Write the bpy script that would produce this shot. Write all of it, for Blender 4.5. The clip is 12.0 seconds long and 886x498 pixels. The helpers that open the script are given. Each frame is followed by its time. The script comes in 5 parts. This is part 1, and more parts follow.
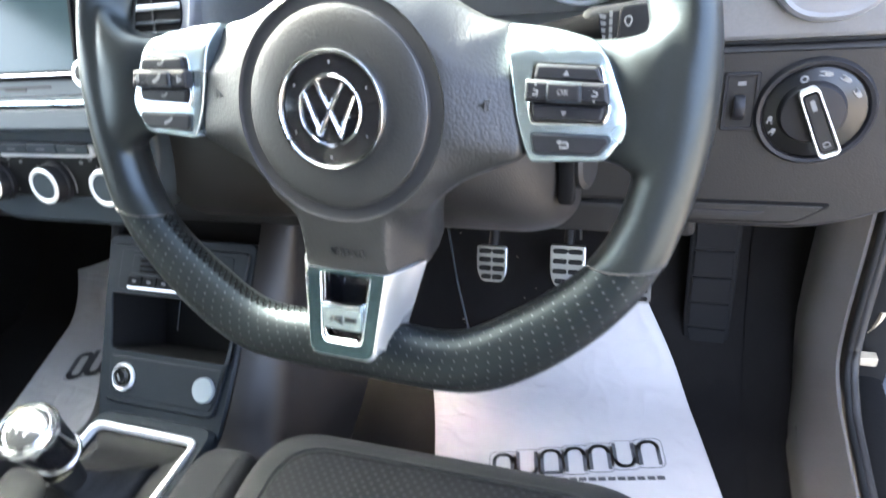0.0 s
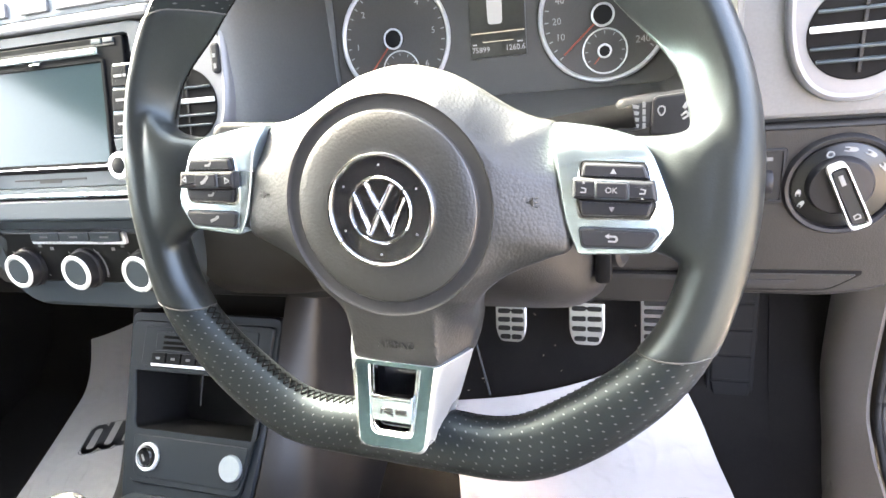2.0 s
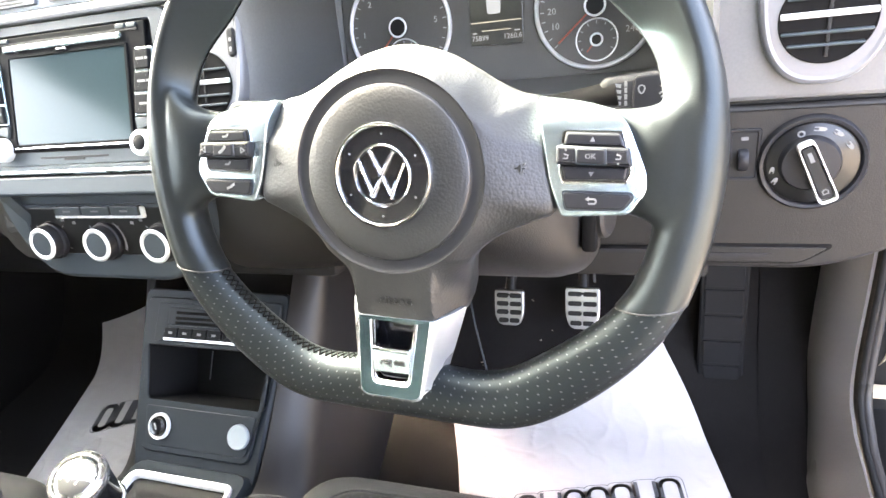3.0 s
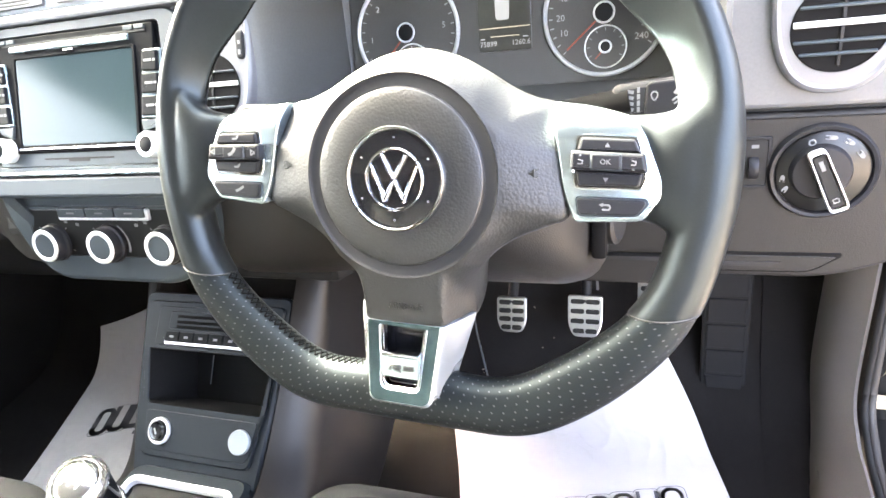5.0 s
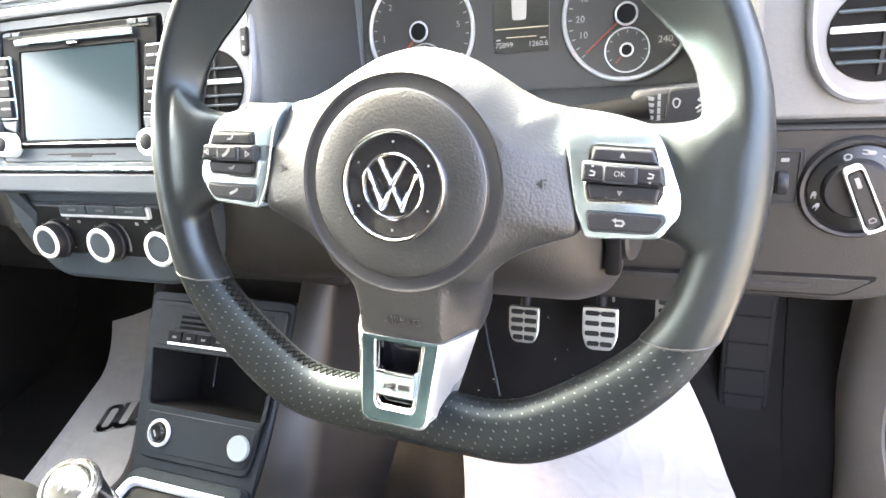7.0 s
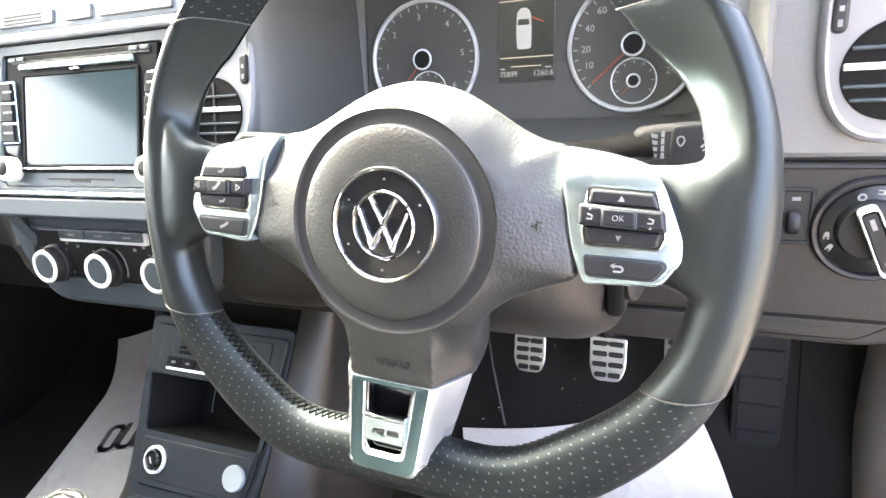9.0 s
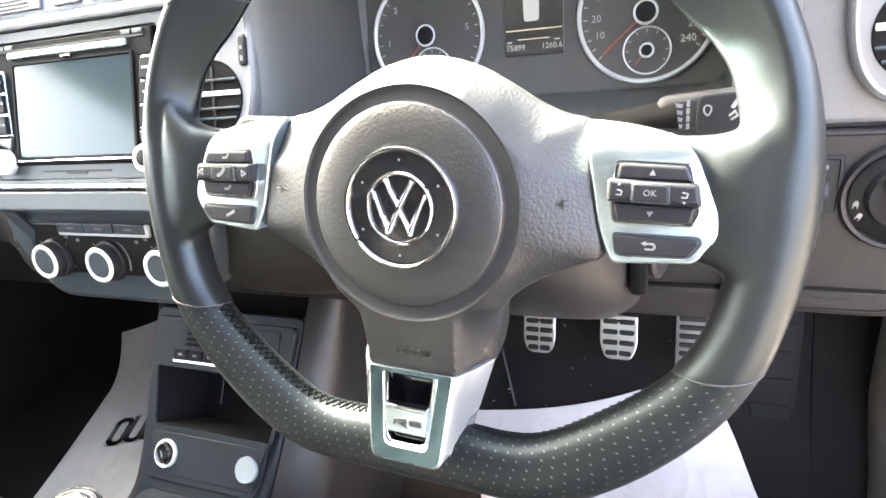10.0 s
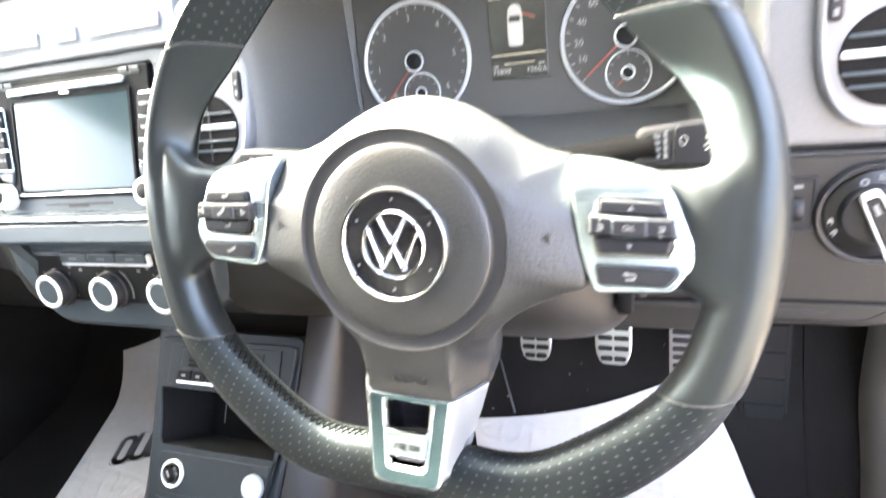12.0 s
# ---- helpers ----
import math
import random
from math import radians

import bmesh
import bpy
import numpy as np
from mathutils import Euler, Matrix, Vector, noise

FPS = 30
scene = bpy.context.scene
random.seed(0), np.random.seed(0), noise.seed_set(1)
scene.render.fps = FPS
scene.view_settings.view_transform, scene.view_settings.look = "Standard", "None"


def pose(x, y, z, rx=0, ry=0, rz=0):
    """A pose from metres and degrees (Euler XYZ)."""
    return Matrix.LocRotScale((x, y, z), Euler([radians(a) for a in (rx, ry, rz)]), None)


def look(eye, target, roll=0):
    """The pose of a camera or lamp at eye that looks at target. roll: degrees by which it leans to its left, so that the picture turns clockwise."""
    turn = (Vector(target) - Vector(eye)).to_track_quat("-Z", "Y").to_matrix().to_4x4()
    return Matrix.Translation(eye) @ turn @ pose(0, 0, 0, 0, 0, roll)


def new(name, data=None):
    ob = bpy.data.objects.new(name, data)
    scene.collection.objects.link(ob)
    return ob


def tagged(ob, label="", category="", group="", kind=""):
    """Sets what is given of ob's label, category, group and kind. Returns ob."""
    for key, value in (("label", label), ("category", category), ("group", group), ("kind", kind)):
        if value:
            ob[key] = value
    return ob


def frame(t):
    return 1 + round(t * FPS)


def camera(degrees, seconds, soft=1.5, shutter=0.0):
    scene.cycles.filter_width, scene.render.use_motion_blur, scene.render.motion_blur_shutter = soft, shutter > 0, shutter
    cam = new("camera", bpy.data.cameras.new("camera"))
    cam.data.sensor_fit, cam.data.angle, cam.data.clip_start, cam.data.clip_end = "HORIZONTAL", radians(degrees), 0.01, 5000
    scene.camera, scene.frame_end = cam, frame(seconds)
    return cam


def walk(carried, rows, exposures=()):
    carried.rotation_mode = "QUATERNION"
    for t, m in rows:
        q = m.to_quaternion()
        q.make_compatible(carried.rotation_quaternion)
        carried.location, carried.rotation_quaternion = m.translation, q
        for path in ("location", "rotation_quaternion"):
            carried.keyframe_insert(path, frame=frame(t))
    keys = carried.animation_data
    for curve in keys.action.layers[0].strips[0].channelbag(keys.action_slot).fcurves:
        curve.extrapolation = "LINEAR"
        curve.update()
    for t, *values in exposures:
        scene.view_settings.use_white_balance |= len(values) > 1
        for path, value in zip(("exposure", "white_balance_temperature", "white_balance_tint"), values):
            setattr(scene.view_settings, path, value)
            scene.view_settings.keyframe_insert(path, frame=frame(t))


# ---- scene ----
cam = camera(71.8, 12.0, shutter=0.5)
PATH = [
    (0, (0.166, -0.271, 0.786), (-0.486, 1.206, -0.394), -10.8),
    (0.5, (0.148, -0.247, 0.801), (-0.521, 1.272, -0.315), -14.2),
    (1, (0.142, -0.257, 0.808), (-0.516, 1.283, -0.285), -13.0),
    (1.5, (0.141, -0.265, 0.816), (-0.518, 1.29, -0.254), -12.4),
    (2, (0.141, -0.267, 0.815), (-0.515, 1.295, -0.248), -12.3),
    (2.5, (0.143, -0.282, 0.818), (-0.517, 1.29, -0.226), -11.9),
    (3, (0.157, -0.304, 0.813), (-0.513, 1.254, -0.247), -11.9),
    (5, (0.148, -0.305, 0.812), (-0.514, 1.268, -0.231), -11.1),
    (5.5, (0.152, -0.303, 0.814), (-0.517, 1.271, -0.223), -11.8),
    (6, (0.154, -0.301, 0.814), (-0.516, 1.277, -0.215), -12.4),
    (6.5, (0.156, -0.29, 0.81), (-0.532, 1.289, -0.206), -12.0),
    (6.7, (0.149, -0.285, 0.803), (-0.553, 1.278, -0.228), -11.1),
    (8.5, (0.161, -0.264, 0.806), (-0.611, 1.302, -0.169), -10.0),
    (9, (0.155, -0.258, 0.806), (-0.608, 1.313, -0.169), -10.2),
    (9.5, (0.149, -0.255, 0.806), (-0.615, 1.307, -0.182), -11.4),
    (10, (0.139, -0.25, 0.801), (-0.616, 1.291, -0.225), -12.1),
    (10.5, (0.128, -0.25, 0.802), (-0.612, 1.27, -0.267), -13.6),
    (11, (0.106, -0.247, 0.796), (-0.617, 1.238, -0.332), -14.0),
    (11.5, (0.106, -0.246, 0.799), (-0.605, 1.235, -0.342), -14.2),
    (12, (0.147, -0.252, 0.823), (-0.599, 1.295, -0.202), -13.7),
]
EXPOSURE = [(t, stops - 0.05, kelvin + 400, tint + 2) for t, stops, kelvin, tint in (
    (0, 6.31, 6550, 8), (0.5, 7.06, 7400, 11), (1, 7.06, 7600, 12), (1.5, 7.01, 7700, 12), (2, 6.86, 7700, 12), (3, 6.91, 7700, 12), (5.5, 7.06, 7700, 12),
    (6.5, 7.01, 7700, 12), (8.5, 6.91, 7700, 12), (9.2, 6.81, 7700, 12), (10, 6.81, 7700, 12), (10.5, 6.91, 7600, 12), (11, 7.06, 7600, 12), (12, 7.21, 7700, 12))]
walk(cam, [(t, look(eye, target, roll)) for t, eye, target, roll in PATH], EXPOSURE)

# ---- daylight ----
world = bpy.data.worlds.new("sky")
scene.world = world
world.use_nodes = True
sky = world.node_tree.nodes.new("ShaderNodeTexSky")
sky.sky_type, sky.sun_disc = "NISHITA", False
sky.dust_density, sky.air_density, sky.ozone_density = 8.0, 0.5, 0.3
sky.sun_elevation, sky.sun_rotation = radians(36), radians(-55)
background = world.node_tree.nodes["Background"]
background.inputs["Strength"].default_value = 0.115
world.node_tree.links.new(sky.outputs["Color"], background.inputs["Color"])
sun = new("sun", bpy.data.lights.new("sun", "SUN"))
sun.data.energy, sun.data.angle, sun.data.color = 5.0, radians(12.0), (1.0, 0.96, 0.91)
sun.matrix_world = look((-2.92, 2.04, 2.59), (0, 0, 0))

# ---- materials ----


def surface(name, colour, rough=0.5, metal=0.0, vary=0.12, grain=300.0, bump=0.0, stain=9.0, sheen=0.0, coat=0.0, spec=0.5):
    """A procedural surface: base colour with fine grain and broad, faint wear."""
    m = bpy.data.materials.new(name)
    m.use_nodes = True
    t = m.node_tree
    b = t.nodes["Principled BSDF"]
    b.inputs["Roughness"].default_value, b.inputs["Metallic"].default_value = rough, metal
    b.inputs["Sheen Weight"].default_value, b.inputs["Coat Weight"].default_value = sheen, coat
    b.inputs["Specular IOR Level"].default_value = spec
    co = t.nodes.new("ShaderNodeTexCoord")
    fine, broad = t.nodes.new("ShaderNodeTexNoise"), t.nodes.new("ShaderNodeTexNoise")
    fine.inputs["Scale"].default_value, fine.inputs["Detail"].default_value = grain, 3.0
    broad.inputs["Scale"].default_value, broad.inputs["Detail"].default_value = stain, 4.0
    for n in (fine, broad):
        t.links.new(co.outputs["Object"], n.inputs["Vector"])
    both = t.nodes.new("ShaderNodeMath")
    both.operation = "ADD"
    t.links.new(fine.outputs["Fac"], both.inputs[0])
    t.links.new(broad.outputs["Fac"], both.inputs[1])
    ramp = t.nodes.new("ShaderNodeMapRange")
    ramp.inputs["From Min"].default_value, ramp.inputs["From Max"].default_value = 0.6, 1.4
    ramp.inputs["To Min"].default_value, ramp.inputs["To Max"].default_value = 1 - vary, 1 + vary
    t.links.new(both.outputs[0], ramp.inputs["Value"])
    mul = t.nodes.new("ShaderNodeVectorMath")
    mul.operation = "SCALE"
    mul.inputs[0].default_value = colour
    t.links.new(ramp.outputs["Result"], mul.inputs["Scale"])
    t.links.new(mul.outputs["Vector"], b.inputs["Base Color"])
    worn = t.nodes.new("ShaderNodeMapRange")
    worn.inputs["To Min"].default_value, worn.inputs["To Max"].default_value = max(rough - 0.07, 0.02), min(rough + 0.07, 1)
    t.links.new(broad.outputs["Fac"], worn.inputs["Value"])
    t.links.new(worn.outputs["Result"], b.inputs["Roughness"])
    if bump:
        bp = t.nodes.new("ShaderNodeBump")
        bp.inputs["Strength"].default_value, bp.inputs["Distance"].default_value = bump, 0.001
        t.links.new(fine.outputs["Fac"], bp.inputs["Height"])
        t.links.new(bp.outputs["Normal"], b.inputs["Normal"])
    return m


def pebbled(name, colour, rough, scale, bump, vary=0.15):
    """Moulded or leather grain: rounded pebbles with fine creases between."""
    m = surface(name, colour, rough, vary=vary, grain=500)
    t = m.node_tree
    cells = t.nodes.new("ShaderNodeTexVoronoi")
    cells.inputs["Scale"].default_value = scale
    co = next(n for n in t.nodes if n.type == "TEX_COORD")
    warp = t.nodes.new("ShaderNodeTexNoise")
    warp.inputs["Scale"].default_value = scale * 0.4
    mix = t.nodes.new("ShaderNodeMixRGB")
    mix.inputs["Fac"].default_value = 0.0011
    t.links.new(co.outputs["Object"], warp.inputs["Vector"])
    t.links.new(co.outputs["Object"], mix.inputs["Color1"])
    t.links.new(warp.outputs["Color"], mix.inputs["Color2"])
    t.links.new(mix.outputs["Color"], cells.inputs["Vector"])
    bp = t.nodes.new("ShaderNodeBump")
    bp.inputs["Strength"].default_value, bp.inputs["Distance"].default_value = bump, 0.0012
    bp.invert = True
    t.links.new(cells.outputs["Distance"], bp.inputs["Height"])
    t.links.new(bp.outputs["Normal"], t.nodes["Principled BSDF"].inputs["Normal"])
    return m


def perforated(name, colour, rough):
    """Leather with staggered rows of punched holes, the pale lining showing in them."""
    m = pebbled(name, colour, rough, 1100, 0.04)
    t = m.node_tree
    b = t.nodes["Principled BSDF"]
    uv = t.nodes.new("ShaderNodeUVMap")
    uv.uv_map = "skin"
    cells = t.nodes.new("ShaderNodeTexVoronoi")
    cells.voronoi_dimensions = "2D"
    cells.inputs["Scale"].default_value, cells.inputs["Randomness"].default_value = 1.0, 0.0
    turn = t.nodes.new("ShaderNodeMapping")
    turn.inputs["Rotation"].default_value = (0, 0, radians(45))
    turn.inputs["Scale"].default_value = (164, 164, 1)
    t.links.new(uv.outputs["UV"], turn.inputs["Vector"])
    t.links.new(turn.outputs["Vector"], cells.inputs["Vector"])
    hole = t.nodes.new("ShaderNodeMapRange")
    hole.inputs["From Min"].default_value, hole.inputs["From Max"].default_value = 0.07, 0.145
    hole.inputs["To Min"].default_value, hole.inputs["To Max"].default_value = 1, 0
    t.links.new(cells.outputs["Distance"], hole.inputs["Value"])
    mix = t.nodes.new("ShaderNodeMixRGB")
    mix.inputs["Color2"].default_value = (0.056, 0.058, 0.060, 1)
    old = b.inputs["Base Color"].links[0].from_socket
    t.links.new(hole.outputs["Result"], mix.inputs["Fac"])
    t.links.new(old, mix.inputs["Color1"])
    t.links.new(mix.outputs["Color"], b.inputs["Base Color"])
    return m


def lit(name, colour, strength):
    m = bpy.data.materials.new(name)
    m.use_nodes = True
    b = m.node_tree.nodes["Principled BSDF"]
    b.inputs["Base Color"].default_value = (*colour, 1)
    b.inputs["Emission Color"].default_value = (*colour, 1)
    b.inputs["Emission Strength"].default_value = strength
    return m


LEATHER = pebbled("black smooth leather", (0.0088, 0.0096, 0.0100), 0.35, 900, 0.04)
PUNCHED = perforated("black perforated leather", (0.0052, 0.0060, 0.0063), 0.42)
THREAD = surface("black thread", (0.0045, 0.0045, 0.0045), 0.9, spec=0.05)
AIRBAG = pebbled("charcoal grained airbag plastic", (0.0106, 0.0106, 0.0107), 0.45, 560, 0.15)
GROOVE = surface("smooth dark charcoal plastic", (0.0115, 0.0112, 0.0122), 0.6, bump=0.1, spec=0.3)
# Light on the upper dash is put into DASH, shade below into DASHDARK.
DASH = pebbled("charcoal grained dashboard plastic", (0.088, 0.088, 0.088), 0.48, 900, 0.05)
DASHDARK = pebbled("dashboard plastic darkened for shade", (0.0140, 0.0128, 0.0120), 0.5, 800, 0.12)
GREYTRIM = surface("grey fascia plastic", (0.026, 0.034, 0.040), 0.42, bump=0.06, grain=900, spec=0.32)
SATIN = surface("satin silver plastic", (0.36, 0.43, 0.45), 0.26, 0.9, vary=0.05, grain=1200)
FORK = surface("satin metal with teal reflection", (0.07, 0.118, 0.132), 0.2, 0.9, vary=0.04, grain=60)
CONSOLEGREY = surface("blue-grey console plastic", (0.0053, 0.0083, 0.0116), 0.48, bump=0.06, grain=900, spec=0.2)
BEZEL = surface("satin grey bezel paint", (0.115, 0.115, 0.121), 0.42, 0.1, vary=0.05, grain=1200)
# Bright reflections on chrome rings and frames are put into this pale colour.
RINGS = surface("bright silver with chrome glare", (0.68, 0.69, 0.69), 0.3, 0.4, vary=0.03)
CHROME = surface("polished chrome", (0.52, 0.535, 0.55), 0.05, 1.0, vary=0.03)
GLOSS = surface("gloss black plastic", (0.008, 0.008, 0.009), 0.12, vary=0.1)
KEYCAP = surface("soft black key rubber", (0.010, 0.010, 0.012), 0.45, vary=0.1, bump=0.05, spec=0.22)
BLACK = surface("matt black plastic", (0.0068, 0.0065, 0.0066), 0.6, bump=0.1, spec=0.3)
WHITE = surface("white printed marks", (0.14, 0.14, 0.14), 0.5, vary=0.03)
STEEL = surface("brushed steel", (0.42, 0.425, 0.43), 0.32, 1.0, vary=0.08, grain=900, bump=0.05)
CARPET = surface("black carpet", (0.0086, 0.0076, 0.0069), 0.95, vary=0.5, grain=900, bump=0.9, spec=0.1)
CLOTH = surface("charcoal seat cloth", (0.0034, 0.0036, 0.0040), 0.9, vary=0.35, grain=1200, bump=0.6)
PAPER = surface("white paper", (0.448, 0.414, 0.382), 0.75, vary=0.04, grain=45, bump=0.5, stain=10)
INK = surface("dark print on paper", (0.062, 0.061, 0.062), 0.7, vary=0.2, grain=200)
GREYINK = surface("grey print on paper", (0.13, 0.13, 0.135), 0.7, vary=0.2, grain=200)
SCREEN = surface("dark glossy screen", (0.020, 0.033, 0.037), 0.14, vary=0.04, spec=0.20)
KICK = pebbled("grey sill trim plastic", (0.081, 0.074, 0.068), 0.38, 900, 0.06)
RUBBER = surface("black rubber", (0.008, 0.008, 0.008), 0.7, bump=0.2, spec=0.2)
BODY = surface("silver-blue body paint", (0.26, 0.28, 0.32), 0.3, coat=0.5)
TAN = surface("pale tan plastic", (0.40, 0.34, 0.24), 0.5)
RED = surface("dull red plastic", (0.12, 0.012, 0.014), 0.4)
HEADLINER = surface("grey headliner cloth", (0.11, 0.115, 0.12), 0.9, bump=0.3)
ASPHALT = surface("grey asphalt", (0.076, 0.072, 0.065), 0.9, vary=0.4, grain=120, bump=0.8)
CRUMB = surface("pale crumbs", (0.2, 0.18, 0.15), 0.9)
KNOB = surface("polished alloy", (0.62, 0.61, 0.60), 0.2, 0.9, vary=0.05, grain=200)
DISC = surface("matt silver plastic", (0.17, 0.195, 0.21), 0.5, 0.1, vary=0.03)
VOID = surface("black standing for shade", (0.0055, 0.0052, 0.0052), 0.9, spec=0.1)
FLANK = pebbled("dark brown-black console side plastic", (0.0104, 0.0086, 0.0077), 0.42, 900, 0.1)
DEEP = surface("black tray lining", (0.0052, 0.0050, 0.0050), 0.8, bump=0.2, spec=0.18)
SWITCHGREY = surface("light silver-grey switch panel", (0.18, 0.195, 0.21), 0.42, 0.1, vary=0.04)
PANELBLACK = surface("satin black panel", (0.0042, 0.0040, 0.0040), 0.38, vary=0.1, spec=0.2)
SWITCHFACE = surface("glossy black switch face", (0.005, 0.005, 0.0054), 0.3, vary=0.08, spec=0.35)
SEALGREY = surface("dark grey door seal", (0.022, 0.021, 0.020), 0.55, bump=0.1, spec=0.3)
GAITER = surface("soft black gaiter leather", (0.0060, 0.0058, 0.0058), 0.55, vary=0.2, bump=0.2, spec=0.2)
RADIOKEY = surface("dark grey radio key", (0.0085, 0.0092, 0.0105), 0.5, vary=0.1, spec=0.06)
SURROUND = surface("dark blue-grey gear surround", (0.0095, 0.0135, 0.0175), 0.6, bump=0.06, grain=900, spec=0.08)
KNOBTOP = surface("polished metal", (0.5, 0.5, 0.5), 0.12, 0.95, vary=0.04)
RADIOBLACK = surface("black radio fascia", (0.0046, 0.0048, 0.0054), 0.5, vary=0.1, spec=0.03)
# Dashboard plastic without the lightening that DASH carries.
BINNACLE = pebbled("dark grey binnacle plastic", (0.066, 0.066, 0.062), 0.55, 900, 0.08)
SKIRT = surface("satin metal with door light", (0.24, 0.25, 0.255), 0.28, 0.55, vary=0.03)
NEEDLE = surface("orange-red gauge needle", (0.34, 0.075, 0.045), 0.5, vary=0.05)
GLOW = lit("white backlit marks", (0.26, 0.27, 0.27), 0.012)
AMBER = lit("pale display line", (0.42, 0.38, 0.28), 0.012)
# LCD and DIAL are greyed: reflections of the missing cluster lens, put into base colour.
LCD = surface("dark display glass with lens veil", (0.044, 0.043, 0.036), 0.3)
DIAL = surface("black gauge face with lens veil", (0.069, 0.066, 0.060), 0.55, bump=0.1, grain=900)

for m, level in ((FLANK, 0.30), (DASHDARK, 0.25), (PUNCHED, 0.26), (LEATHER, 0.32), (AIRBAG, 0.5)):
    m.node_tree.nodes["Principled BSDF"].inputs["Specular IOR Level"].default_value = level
# Teal of the reflected sky is put into the leather's specular tint.
for m in (PUNCHED, LEATHER):
    m.node_tree.nodes["Principled BSDF"].inputs["Specular Tint"].default_value = (0.78, 0.94, 1.0, 1)

GLASS = bpy.data.materials.new("green-tinted car glass")
GLASS.use_nodes = True
t = GLASS.node_tree
clear, gleam, both = t.nodes.new("ShaderNodeBsdfTransparent"), t.nodes.new("ShaderNodeBsdfGlossy"), t.nodes.new("ShaderNodeMixShader")
clear.inputs["Color"].default_value = (0.66, 0.80, 0.825, 1)
gleam.inputs["Roughness"].default_value = 0.02
both.inputs["Fac"].default_value = 0.06
t.links.new(clear.outputs["BSDF"], both.inputs[1])
t.links.new(gleam.outputs["BSDF"], both.inputs[2])
t.links.new(both.outputs["Shader"], t.nodes["Material Output"].inputs["Surface"])

# ---- mesh helpers ----


def curved(f):
    """Whether a face belongs to a rounded skin; the plane fronts of plates and blocks do not."""
    if len(f.verts) > 4:
        return False
    beside = [g.calc_area() for e in f.edges for g in e.link_faces if g is not f and len(g.verts) < 5]
    return not beside or f.calc_area() < 6 * sum(beside) / len(beside)


def part(name, bm, material, parent=None, label="", smooth=True):
    """Links a bmesh as one mesh object under a thing or part."""
    me = bpy.data.meshes.new(name)
    bmesh.ops.recalc_face_normals(bm, faces=bm.faces[:])
    bm.normal_update()
    soft = [smooth and curved(f) for f in bm.faces]
    bm.to_mesh(me)
    bm.free()
    me.materials.append(material)
    if smooth:
        me.set_sharp_from_angle(angle=radians(38))
    me.polygons.foreach_set("use_smooth", soft)
    ob = new(name, me)
    ob.parent = parent
    return tagged(ob, label) if label else ob


def thing(name, m, label, category, group="", kind=""):
    ob = new(name)
    ob.empty_display_size = 0.02
    ob.matrix_world = m
    return tagged(ob, label, category, group, kind)


def add(bm, other, m=None):
    """Joins another bmesh into bm, moved by m."""
    if m is not None:
        bmesh.ops.transform(other, matrix=m, verts=other.verts[:])
    me = bpy.data.meshes.new("piece")
    other.to_mesh(me)
    other.free()
    bm.from_mesh(me)
    bpy.data.meshes.remove(me)
    return bm


def box(sx, sy, sz, r=0.0, m=None, seg=2):
    """A bevelled block, centred."""
    bm = bmesh.new()
    bmesh.ops.create_cube(bm, size=1, matrix=Matrix.Diagonal((sx, sy, sz, 1)))
    if r:
        bmesh.ops.bevel(bm, geom=bm.edges[:], offset=r, segments=seg, affect="EDGES", profile=0.5)
    if m is not None:
        bmesh.ops.transform(bm, matrix=m, verts=bm.verts[:])
    return bm


def smooth_loop(points, n=8, closed=True):
    """Catmull-Rom through 2D or 3D points."""
    p = [Vector(q) for q in points]
    k, out = len(p), []
    spans = k if closed else k - 1
    for i in range(spans):
        a, b, c, d = (p[(i + j) % k] if closed else p[min(max(i + j, 0), k - 1)] for j in (-1, 0, 1, 2))
        for s in range(n):
            t = s / n
            out.append(0.5 * ((2 * b) + (c - a) * t + (2 * a - 5 * b + 4 * c - d) * t * t + (3 * b - a - 3 * c + d) * t ** 3))
    if not closed:
        out.append(p[-1])
    return out


def rounded(points, r, n=5):
    """A closed polygon with rounded corners; r may be one radius or one for each corner."""
    out, k = [], len(points)
    for i, q in enumerate(points):
        rr = r[i] if hasattr(r, "__len__") else r
        b, a, c = Vector(q), Vector(points[i - 1]), Vector(points[(i + 1) % k])
        u, v = a - b, c - b
        d = min(rr, u.length * 0.48, v.length * 0.48)
        s, e = b + u.normalized() * d, b + v.normalized() * d
        for j in range(n + 1):
            t = j / n
            out.append((1 - t) ** 2 * s + 2 * t * (1 - t) * b + t * t * e)
    return out


def rings(loops, closed=True, cap0=False, cap1=False, wrap=False):
    """A skin over loops of 3D points of equal length."""
    bm = bmesh.new()
    vs = [[bm.verts.new(p) for p in lp] for lp in loops]
    n = len(loops[0])
    pairs = list(zip(vs, vs[1:])) + ([(vs[-1], vs[0])] if wrap else [])
    for a, b in pairs:
        for i in range(n if closed else n - 1):
            j = (i + 1) % n
            bm.faces.new((a[i], a[j], b[j], b[i]))
    if cap0:
        bm.faces.new(vs[0])
    if cap1:
        bm.faces.new(vs[-1])
    return bm


